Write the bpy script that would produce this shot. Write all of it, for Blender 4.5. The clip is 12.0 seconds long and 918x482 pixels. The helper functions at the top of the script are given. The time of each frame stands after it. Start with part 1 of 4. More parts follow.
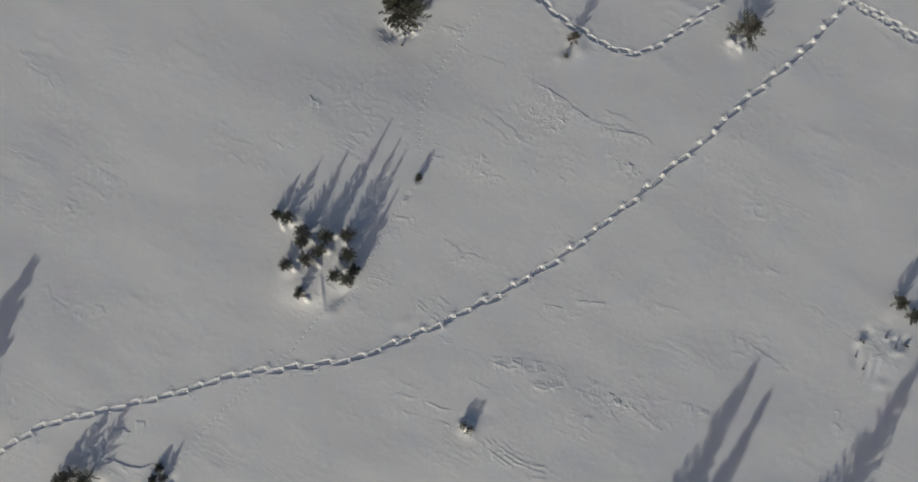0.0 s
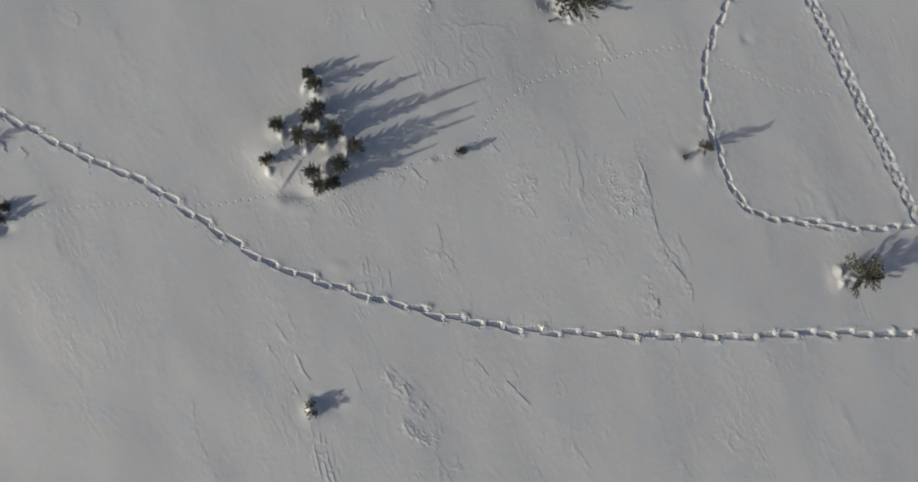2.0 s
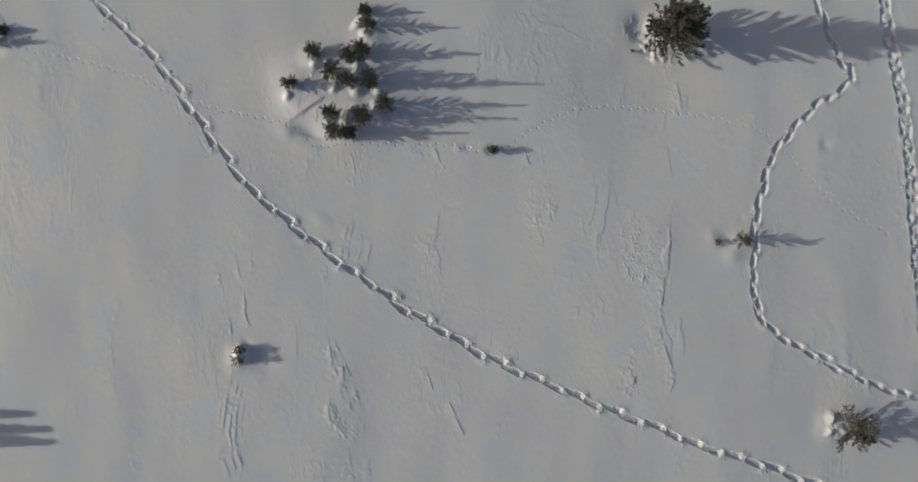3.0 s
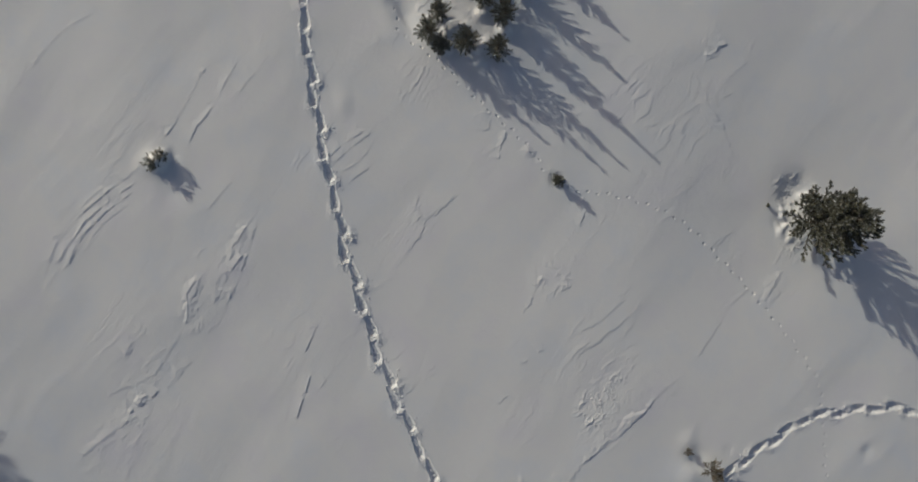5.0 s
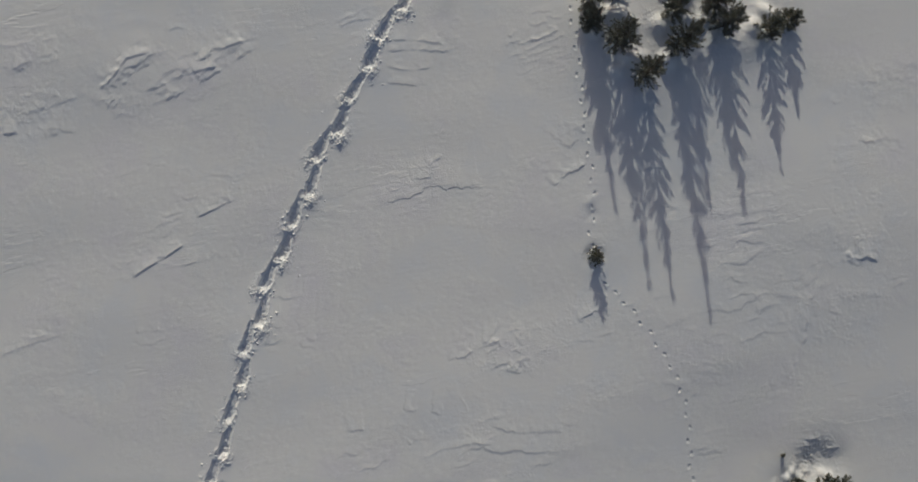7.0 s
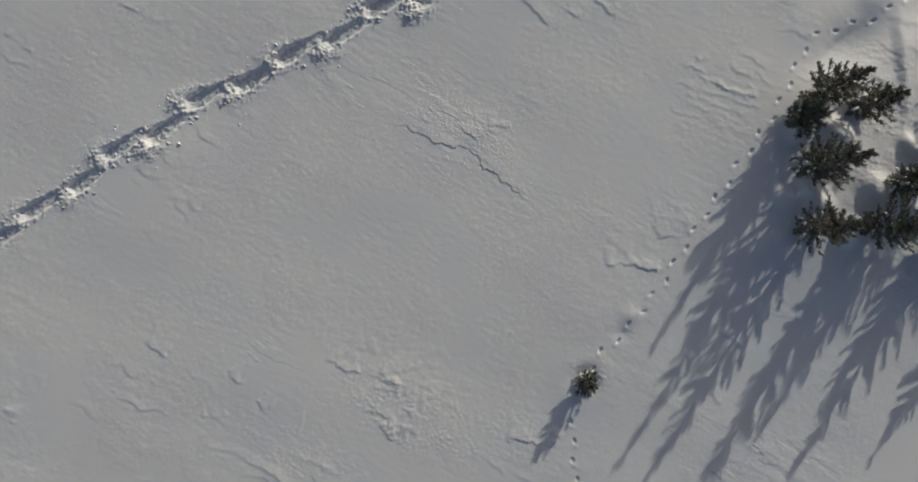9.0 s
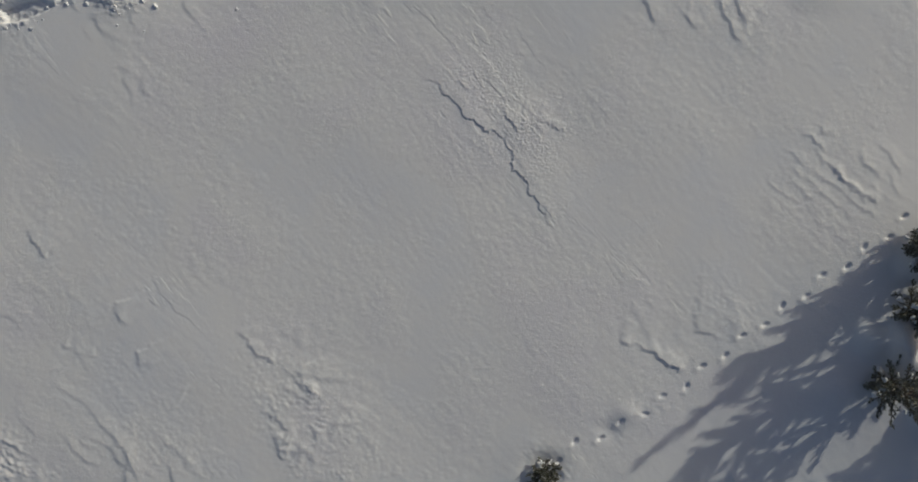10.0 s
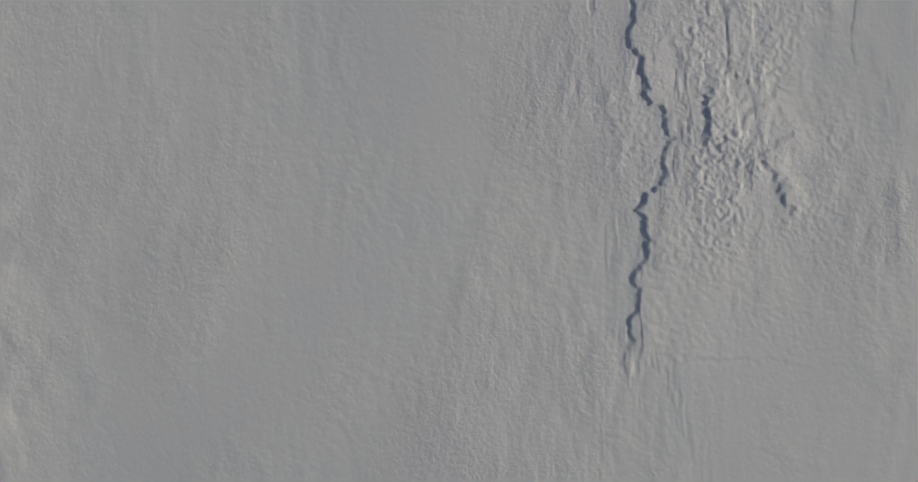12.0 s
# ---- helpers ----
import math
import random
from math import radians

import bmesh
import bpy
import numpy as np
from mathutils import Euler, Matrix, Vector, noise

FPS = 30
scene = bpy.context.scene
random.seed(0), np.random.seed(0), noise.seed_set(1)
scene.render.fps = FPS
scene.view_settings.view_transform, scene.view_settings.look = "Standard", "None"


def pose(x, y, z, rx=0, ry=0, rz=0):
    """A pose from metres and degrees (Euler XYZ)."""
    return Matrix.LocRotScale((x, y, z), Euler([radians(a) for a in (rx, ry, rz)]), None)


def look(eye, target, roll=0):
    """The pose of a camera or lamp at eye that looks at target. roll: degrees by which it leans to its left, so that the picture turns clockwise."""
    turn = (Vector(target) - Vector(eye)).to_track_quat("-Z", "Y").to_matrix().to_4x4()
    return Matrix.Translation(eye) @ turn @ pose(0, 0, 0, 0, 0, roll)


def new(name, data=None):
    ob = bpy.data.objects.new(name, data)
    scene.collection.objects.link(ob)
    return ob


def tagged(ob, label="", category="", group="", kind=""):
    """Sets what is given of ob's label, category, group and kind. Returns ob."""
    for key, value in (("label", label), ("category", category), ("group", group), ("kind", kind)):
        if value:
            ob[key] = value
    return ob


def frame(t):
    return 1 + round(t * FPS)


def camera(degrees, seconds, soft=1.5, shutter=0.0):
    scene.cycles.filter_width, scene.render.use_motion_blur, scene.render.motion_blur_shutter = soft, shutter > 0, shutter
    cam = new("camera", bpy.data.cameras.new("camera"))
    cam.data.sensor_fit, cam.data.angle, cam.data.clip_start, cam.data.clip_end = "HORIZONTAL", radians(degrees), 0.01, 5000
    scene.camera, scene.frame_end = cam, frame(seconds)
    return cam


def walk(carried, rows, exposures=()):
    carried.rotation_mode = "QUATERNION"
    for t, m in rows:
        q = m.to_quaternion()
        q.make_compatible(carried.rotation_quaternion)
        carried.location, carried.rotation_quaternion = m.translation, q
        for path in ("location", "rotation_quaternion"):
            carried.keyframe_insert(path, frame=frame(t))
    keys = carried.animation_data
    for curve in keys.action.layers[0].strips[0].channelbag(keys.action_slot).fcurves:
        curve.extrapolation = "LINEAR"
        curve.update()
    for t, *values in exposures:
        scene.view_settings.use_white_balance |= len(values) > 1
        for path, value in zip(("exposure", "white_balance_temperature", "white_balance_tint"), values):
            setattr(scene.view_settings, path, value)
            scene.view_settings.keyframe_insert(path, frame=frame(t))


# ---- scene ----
cam = camera(70, 12.0, soft=1.75)
walk(cam, [
    (0, pose(0.000, 0.000, 24.999, -0.47, 1.02, 0.00)),
    (0.5, pose(-0.051, -0.008, 24.064, -0.33, 0.79, 10.19)),
    (1, pose(-0.097, -0.008, 23.136, -0.19, 0.57, 20.45)),
    (1.5, pose(-0.104, -0.017, 22.239, -0.09, 0.33, 30.79)),
    (2, pose(-0.101, -0.022, 21.344, -0.06, 0.13, 41.10)),
    (2.5, pose(-0.097, 0.004, 20.428, -0.07, -0.01, 51.48)),
    (3, pose(-0.098, 0.045, 19.532, -0.12, -0.05, 61.77)),
    (3.2, pose(-0.101, 0.071, 19.183, -0.14, -0.06, 65.49)),
    (4.8, pose(-0.137, 0.246, 16.217, -0.44, 0.26, 99.50)),
    (5, pose(-0.143, 0.267, 15.836, -0.48, 0.25, 103.80)),
    (5.5, pose(-0.169, 0.314, 14.900, -0.56, 0.21, 114.11)),
    (6, pose(-0.192, 0.331, 13.950, -0.65, 0.16, 124.43)),
    (6.5, pose(-0.219, 0.339, 13.021, -0.70, 0.11, 134.56)),
    (6.7, pose(-0.220, 0.349, 12.668, -0.70, 0.09, 138.07)),
    (8.3, pose(-0.172, 0.502, 9.607, -0.22, -0.17, 170.92)),
    (8.5, pose(-0.189, 0.502, 9.226, -0.20, -0.18, 174.96)),
    (9, pose(-0.230, 0.497, 8.348, -0.18, -0.15, 184.06)),
    (9.5, pose(-0.269, 0.471, 7.407, -0.18, -0.00, 193.95)),
    (10, pose(-0.315, 0.413, 6.467, -0.17, 0.23, 204.01)),
    (10.5, pose(-0.340, 0.375, 5.537, -0.11, 0.48, 214.04)),
    (11, pose(-0.350, 0.351, 4.602, -0.02, 0.80, 224.02)),
    (11.5, pose(-0.346, 0.311, 3.682, 0.13, 1.13, 233.94)),
    (12, pose(-0.319, 0.255, 2.726, 0.31, 1.45, 243.03))
], exposures=((0, 0.035), (3, 0.03), (6, 0.01), (9, -0.01), (10, -0.05), (12, -0.08)))

# ---- light ----
SUN_EL, SUN_WAY = 16.5, Vector((-0.475, -0.88, 0.0)).normalized()
sun_dir = Vector((SUN_WAY.x * math.cos(radians(SUN_EL)), SUN_WAY.y * math.cos(radians(SUN_EL)), math.sin(radians(SUN_EL))))
world = bpy.data.worlds.new("sky")
scene.world = world
world.use_nodes = True
wn = world.node_tree.nodes
sky = wn.new("ShaderNodeTexSky")
sky.sky_type, sky.sun_disc = "NISHITA", False
sky.sun_elevation, sky.sun_rotation = radians(SUN_EL), math.atan2(SUN_WAY.x, SUN_WAY.y)
sky.air_density, sky.dust_density, sky.ozone_density = 1.0, 2.5, 1.0
wn["Background"].inputs["Strength"].default_value = 0.058
tint = wn.new("ShaderNodeVectorMath")
tint.operation, tint.inputs[1].default_value = "MULTIPLY", (1.035, 0.985, 1.03)
world.node_tree.links.new(sky.outputs[0], tint.inputs[0])
world.node_tree.links.new(tint.outputs[0], wn["Background"].inputs["Color"])
lamp = bpy.data.lights.new("sun", "SUN")
lamp.energy, lamp.angle, lamp.color = 2.25, radians(0.7), (0.955, 0.932, 0.795)
sun = new("sun", lamp)
sun.matrix_world = look(sun_dir * 60, (0, 0, 0))


# ---- materials ----
def material(name, colour, rough):
    m = bpy.data.materials.new(name)
    m.use_nodes = True
    b = m.node_tree.nodes["Principled BSDF"]
    b.inputs["Base Color"].default_value, b.inputs["Roughness"].default_value = (*colour, 1), rough
    return m, m.node_tree.nodes, m.node_tree.links, b


def noise_node(nodes, links, coord, scale, detail=3.0, rough=0.6):
    n = nodes.new("ShaderNodeTexNoise")
    n.inputs["Scale"].default_value, n.inputs["Detail"].default_value, n.inputs["Roughness"].default_value = scale, detail, rough
    links.new(coord, n.inputs["Vector"])
    return n.outputs["Fac"]


def ramp_node(nodes, links, fac, stops):
    r = nodes.new("ShaderNodeValToRGB")
    while len(r.color_ramp.elements) < len(stops):
        r.color_ramp.elements.new(0.5)
    for e, (p, c) in zip(r.color_ramp.elements, stops):
        e.position, e.color = p, (*c, 1)
    links.new(fac, r.inputs["Fac"])
    return r.outputs["Color"]


def snow_material():
    m, n, l, b = material("snow", (0.8, 0.81, 0.84), 0.62)
    pos = n.new("ShaderNodeTexCoord").outputs["Object"]
    l.new(ramp_node(n, l, noise_node(n, l, pos, 0.55, 5.0), [(0.3, (0.78, 0.80, 0.83)), (0.5, (0.83, 0.83, 0.82)), (0.72, (0.80, 0.79, 0.82))]), b.inputs["Base Color"])
    worn = n.new("ShaderNodeMapRange")
    worn.inputs["From Min"].default_value, worn.inputs["From Max"].default_value = 0.46, 0.62
    worn.inputs["To Min"].default_value, worn.inputs["To Max"].default_value = 0.22, 0.95
    l.new(noise_node(n, l, pos, 0.6, 5.0), worn.inputs["Value"])
    drift = n.new("ShaderNodeMapping")
    drift.vector_type = "TEXTURE"
    drift.inputs["Rotation"].default_value, drift.inputs["Scale"].default_value = (0, 0, radians(-25.8)), (3.2, 1.0, 1.0)
    l.new(pos, drift.inputs["Vector"])
    # thin edges where the wind has cut through layers of the crust
    layer = n.new("ShaderNodeMapping")
    layer.vector_type = "TEXTURE"
    layer.inputs["Rotation"].default_value, layer.inputs["Scale"].default_value = (0, 0, radians(-25.8)), (3.6, 1.0, 1.0)
    l.new(pos, layer.inputs["Vector"])
    count = n.new("ShaderNodeMath")
    count.operation, count.inputs[1].default_value = "MULTIPLY", 9.0
    l.new(noise_node(n, l, layer.outputs["Vector"], 0.8, 6.0, 0.62), count.inputs[0])
    cut = n.new("ShaderNodeMath")
    cut.operation = "FRACT"
    l.new(count.outputs[0], cut.inputs[0])
    lip = n.new("ShaderNodeMapRange")
    lip.interpolation_type = "SMOOTHSTEP"
    lip.inputs["From Min"].default_value, lip.inputs["From Max"].default_value = 0.78, 1.0
    lip.inputs["To Min"].default_value, lip.inputs["To Max"].default_value = 1.0, 0.0
    l.new(cut.outputs[0], lip.inputs["Value"])
    fall = n.new("ShaderNodeMath")
    fall.operation = "MULTIPLY"
    l.new(cut.outputs[0], fall.inputs[0])
    l.new(lip.outputs["Result"], fall.inputs[1])
    eaten = n.new("ShaderNodeMapRange")
    eaten.inputs["From Min"].default_value, eaten.inputs["From Max"].default_value = 0.53, 0.7
    l.new(noise_node(n, l, drift.outputs["Vector"], 0.5, 5.0), eaten.inputs["Value"])
    edge = n.new("ShaderNodeMath")
    edge.operation = "MULTIPLY"
    l.new(fall.outputs[0], edge.inputs[0])
    l.new(eaten.outputs["Result"], edge.inputs[1])
    last = n.new("ShaderNodeBump")
    last.inputs["Strength"].default_value, last.inputs["Distance"].default_value = 1.0, 0.006
    l.new(edge.outputs[0], last.inputs["Height"])
    for way, scale, depth in ((drift.outputs["Vector"], 4.0, 0.004), (drift.outputs["Vector"], 12.0, 0.0025), (pos, 22.0, 0.0018), (pos, 46.0, 0.0034), (pos, 75.0, 0.0022), (pos, 140.0, 0.0016)):
        lift = n.new("ShaderNodeMath")
        lift.operation = "MULTIPLY"
        l.new(noise_node(n, l, way, scale, 4.0), lift.inputs[0])
        l.new(worn.outputs["Result"], lift.inputs[1])
        bump = n.new("ShaderNodeBump")
        bump.inputs["Strength"].default_value, bump.inputs["Distance"].default_value = 1.0, depth
        l.new(lift.outputs[0], bump.inputs["Height"])
        l.new(last.outputs["Normal"], bump.inputs["Normal"])
        last = bump
    l.new(last.outputs["Normal"], b.inputs["Normal"])
    return m


def needle_material(name, dark, light, brown):
    m, n, l, b = material(name, light, 0.55)
    geo = n.new("ShaderNodeNewGeometry")
    l.new(ramp_node(n, l, geo.outputs["Random Per Island"], [(0.0, dark), (0.45, light), (0.75, brown), (0.82, light), (0.87, (0.5, 0.51, 0.52))]), b.inputs["Base Color"])
    return m


def bark_material():
    m, n, l, b = material("bark", (0.12, 0.09, 0.07), 0.85)
    pos = n.new("ShaderNodeTexCoord").outputs["Object"]
    fac = noise_node(n, l, pos, 40.0, 4.0)
    l.new(ramp_node(n, l, fac, [(0.3, (0.06, 0.045, 0.035)), (0.7, (0.19, 0.15, 0.12))]), b.inputs["Base Color"])
    bump = n.new("ShaderNodeBump")
    bump.inputs["Distance"].default_value = 0.01
    l.new(fac, bump.inputs["Height"])
    l.new(bump.outputs["Normal"], b.inputs["Normal"])
    return m


SNOW = snow_material()
NEEDLE = needle_material("needles", (0.07, 0.073, 0.05), (0.155, 0.16, 0.11), (0.175, 0.16, 0.112))
NEEDLE_DARK = needle_material("needles_dark", (0.095, 0.105, 0.075), (0.24, 0.245, 0.185), (0.28, 0.24, 0.175))
NEEDLE_DRY = needle_material("needles_dry", (0.06, 0.052, 0.03), (0.15, 0.125, 0.07), (0.25, 0.16, 0.09))
BARK = bark_material()

# ---- snow field ----
def lattice(ix, iy, seed):
    """A repeatable random angle for each lattice point."""
    h = (ix.astype(np.int64) * 374761393 + iy.astype(np.int64) * 668265263 + seed * 982451653) & 0x7FFFFFFF
    h = ((h ^ (h >> 13)) * 1274126177) & 0x7FFFFFFF
    return ((h ^ (h >> 16)) & 0xFFFF) / 65536.0


def grad(x, y, seed=0):
    """Gradient noise, about -0.7 to 0.7."""
    x0, y0 = np.floor(x), np.floor(y)
    fx, fy = x - x0, y - y0
    u, v = fx * fx * fx * (fx * (fx * 6 - 15) + 10), fy * fy * fy * (fy * (fy * 6 - 15) + 10)

    def corner(dx, dy):
        a = lattice(x0 + dx, y0 + dy, seed) * 2 * np.pi
        return np.cos(a) * (fx - dx) + np.sin(a) * (fy - dy)

    low = corner(0, 0) * (1 - u) + corner(1, 0) * u
    high = corner(0, 1) * (1 - u) + corner(1, 1) * u
    return low * (1 - v) + high * v


def step(a, b, x):
    t = np.clip((x - a) / (b - a), 0, 1)
    return t * t * (3 - 2 * t)


WIND = np.array([0.9, -0.436])     # along the drift ridges
LEE = np.array([0.436, 0.9])       # across them, away from the sun


def ridges(x, y, length, seed, warp, sharp):
    """Eroded drift steps: each climbs slowly and breaks off on its lee side, for a stretch of its own."""
    u, v = x * WIND[0] + y * WIND[1], x * LEE[0] + y * LEE[1]
    s = v / length + warp * grad(u / (3.2 * length), v / (2.4 * length), seed) + 0.35 * warp * grad(u / length, v / length, seed + 1) + 0.1 * grad(4.2 * u / length, 4.2 * v / length, seed + 2)
    row = np.floor(s)
    f = s - row
    saw = f * (1 - step(1 - sharp, 1.0, f))
    stretch = step(0.12, 0.42, grad(u / (4.0 * length) + row * 17.31, row * 5.77, seed + 3))
    return saw * stretch


def patches(x, y, size, seed, low, high):
    u, v = x * WIND[0] + y * WIND[1], x * LEE[0] + y * LEE[1]
    return step(low, high, grad(u / size, v / (0.5 * size), seed) + 0.4 * grad(2.7 * u / size, 2.7 * v / size, seed + 1))


def field(x, y, fine):
    """The height of the snow without tracks."""
    r = np.hypot(x, y)
    near = 1 - step(22, 60, r)
    calm = step(2.4, 3.6, np.hypot(x, y - 0.4))
    u, v = x * WIND[0] + y * WIND[1], x * LEE[0] + y * LEE[1]
    z = 0.12 * grad(x / 8.5, y / 8.5, 3) + 0.034 * grad(u / 3.6, v / 2.2, 5) + 0.011 * grad(u / 1.9, v / 1.0, 6)
    worn = patches(x, y, 3.4, 11, -0.05, 0.45)
    z = z + near * calm * worn * (0.009 * ridges(x, y, 0.55, 21, 1.0, 0.09) + 0.009 * ridges(x, y, 0.21, 91, 1.2, 0.16))
    z = z + near * calm * 0.007 * patches(x, y, 2.1, 31, 0.0, 0.4) * ridges(x, y, 0.15, 41, 1.2, 0.2)
    z = z + near * 0.002 * worn * np.abs(grad(x / 0.17, y / 0.13, 45))
    z = z + step(60, 900, r) * (8.0 * grad(x / 420, y / 420, 8) - 1.0)
    if fine > 0:
        rough = 0.25 + 0.75 * patches(x, y, 1.5, 51, -0.15, 0.35)
        z = z + near * rough * (0.0014 * grad(u / 0.16, v / 0.06, 61) + 0.0012 * np.abs(grad(x / 0.05, y / 0.05, 62)))
    if fine > 1:
        z = z + (0.1 + rough) * 0.0011 * np.abs(grad(x / 0.021, y / 0.021, 63))
    return z


class Sheet:
    """One grid of the snow field."""

    def __init__(self, xs, ys, fine):
        self.xs, self.ys, self.fine = xs, ys, fine
        gx, gy = np.meshgrid(xs, ys)
        self.z = field(gx, gy, fine)
        self.dug, self.piled, self.filled = np.zeros_like(self.z), np.zeros_like(self.z), np.zeros_like(self.z)
        self.box = (xs[0], xs[-1], ys[0], ys[-1])

    def window(self, cx, cy, r):
        if cx + r < self.box[0] or cx - r > self.box[1] or cy + r < self.box[2] or cy - r > self.box[3]:
            return None
        i0, i1 = np.searchsorted(self.xs, (cx - r, cx + r))
        j0, j1 = np.searchsorted(self.ys, (cy - r, cy + r))
        if i1 <= i0 or j1 <= j0:
            return None
        gx, gy = np.meshgrid(self.xs[i0:i1], self.ys[j0:j1])
        return slice(j0, j1), slice(i0, i1), gx, gy


def axis(low, high, gap, reach):
    core = list(np.linspace(low, high, round((high - low) / gap) + 1))
    out, g = core, gap
    while out[-1] < reach:
        g *= 1.13
        out.append(out[-1] + g)
    g = gap
    while out[0] > -reach:
        g *= 1.13
        out.insert(0, out[0] - g)
    return np.array(out)


WIDE = Sheet(axis(-18.6, 18.6, 0.075, 2600), axis(-12.0, 15.0, 0.075, 2600), 0)
MID = Sheet(np.linspace(-5.4, 6.6, 801), np.linspace(-4.2, 4.8, 601), 1)
CLOSE = Sheet(np.linspace(-1.5, 1.5, 401), np.linspace(-1.5, 1.8, 441), 2)
SHEETS = [WIDE, MID, CLOSE]


# the lines of the tracks
MAIN_TRAIL = [(-20.5, -9.6), (-18.22, -8.38), (-16.6, -7.42), (-13.85, -6.7), (-11.3, -6.09), (-9.3, -5.42), (-7.03, -5.09), (-5.0, -4.85), (-4.12, -4.63), (-2.7, -4.03), (-1.4, -3.5), (-0.15, -2.87), (0.62, -2.52), (1.18, -2.2), (2.3, -1.5), (3.35, -0.85), (4.3, -0.15), (5.3, 0.65), (6.29, 1.42), (7.25, 2.3), (8.82, 3.6), (10.35, 5.1), (12.4, 6.8), (13.5, 8.05), (14.4, 9.1), (16.0, 11.0)]
LOOP_TRAIL = [(-3.6, 13.5), (-1.3, 12.9), (-0.4, 12.72), (0.72, 12.61), (1.3, 12.5), (1.46, 11.22), (1.75, 10.28), (2.31, 9.25), (3.4, 8.28), (4.24, 7.72), (5.13, 7.2), (6.05, 6.92), (6.95, 7.15), (7.95, 7.8), (9.2, 8.65), (10.0, 9.32), (11.0, 10.42), (12.29, 12.1), (13.2, 13.6)]
WIDE_TRAIL = [(-3.5, 15.9), (-0.39, 14.59), (1.43, 13.95), (2.97, 13.45), (5.0, 12.58), (6.8, 11.82), (8.5, 11.1), (10.2, 10.42), (11.75, 9.92), (13.41, 9.33), (14.6, 8.62), (17.5, 6.9)]
FOX_TRAIL = [(-13.2, -11.0), (-11.5, -9.0), (-10.55, -7.85), (-9.14, -6.33), (-7.19, -4.72), (-6.14, -3.5), (-5.42, -2.75), (-4.6, -2.4), (-4.28, -1.75), (-4.05, -1.23), (-3.54, -0.37), (-3.08, 0.46), (-2.77, 1.05), (-2.4, 1.55), (-2.05, 1.97), (-1.86, 2.75), (-1.95, 3.45), (-1.93, 4.4), (-1.74, 5.35), (-0.95, 6.7), (-0.2, 7.8), (0.5, 8.7), (1.3, 9.5), (2.44, 9.91), (4.33, 10.48), (6.0, 11.57)]


def smooth_line(points, gap):
    """Points every gap metres along a rounded line through the given ones, with the heading there."""
    p = np.array(points, float)
    p = np.vstack([2 * p[0] - p[1], p, 2 * p[-1] - p[-2]])
    dense = []
    for k in range(1, len(p) - 2):
        t = np.linspace(0, 1, 40, endpoint=False)[:, None]
        a, b, c, d = p[k - 1 : k + 3]
        dense.append(0.5 * (2 * b + (c - a) * t + (2 * a - 5 * b + 4 * c - d) * t**2 + (3 * b - a - 3 * c + d) * t**3))
    dense = np.vstack(dense)
    run = np.r_[0, np.cumsum(np.hypot(*np.diff(dense, axis=0).T))]
    s = np.arange(0, run[-1], gap)
    x, y = np.interp(s, run, dense[:, 0]), np.interp(s, run, dense[:, 1])
    return np.stack([x, y, np.arctan2(np.gradient(y), np.gradient(x))], 1)


# broken edges of the crust and patches that the wind has eaten, in the order in which they lie on the field
EDGES, PATCHES = [], []


def edge(points, height, back=0.25, tooth=0.022, gaps=0.85):
    EDGES.append((points, height, back, tooth, gaps))


def patch(cx, cy, a, b, turn, amount):
    PATCHES.append((cx, cy, a, b, turn, amount))


# beside the snowed-in sapling
edge([(0.21, -7.72), (0.82, -8.26), (1.57, -8.8), (2.33, -9.2), (3.34, -9.34)], 0.024, 0.13, 0.01)
edge([(0.37, -7.58), (1.02, -8.17), (1.72, -8.66), (2.52, -8.97), (3.08, -9.09)], 0.024, 0.13, 0.01)
edge([(0.69, -7.66), (1.3, -8.19), (1.99, -8.61), (2.73, -8.8), (3.18, -8.82)], 0.024, 0.13, 0.01)
edge([(1.02, -7.73), (1.62, -8.2), (2.15, -8.47)], 0.012, 0.13, 0.01)
edge([(0.29, -8.05), (1.16, -8.69), (2.03, -9.18)], 0.012, 0.13, 0.01)
edge([(-2.92, -6.56), (-2.31, -6.8), (-1.57, -6.98), (-0.98, -7.16), (-0.52, -7.39)], 0.024, 0.13, 0.01)
edge([(-1.96, -6.28), (-1.46, -6.42), (-1.17, -6.59), (-0.69, -6.67)], 0.024, 0.13, 0.01)
edge([(-2.89, -5.97), (-2.37, -6.17), (-2.07, -6.19)], 0.012, 0.13, 0.01)
edge([(-2.81, -5.5), (-2.17, -5.79)], 0.012, 0.13, 0.01)
# between the sapling and the boot track
edge([(0.73, -4.8), (1.23, -4.94), (1.7, -5.02), (1.9, -5.15)], 0.024, 0.13, 0.01)
edge([(1.24, -4.64), (1.68, -4.81), (2.12, -4.98), (2.68, -5.1), (3.03, -5.06), (3.23, -5.01)], 0.024, 0.13, 0.01)
edge([(2.36, -5.68), (2.8, -5.85), (3.26, -5.72), (3.6, -5.69)], 0.024, 0.13, 0.01)
edge([(3.3, -5.34), (3.6, -5.28)], 0.012, 0.13, 0.01)
edge([(-0.16, -5.41), (0.39, -5.68), (0.77, -5.87)], 0.012, 0.13, 0.01)
edge([(-1.26, -3.28), (-1.7, -2.96), (-2.09, -2.56)], 0.015, 0.13, 0.012)
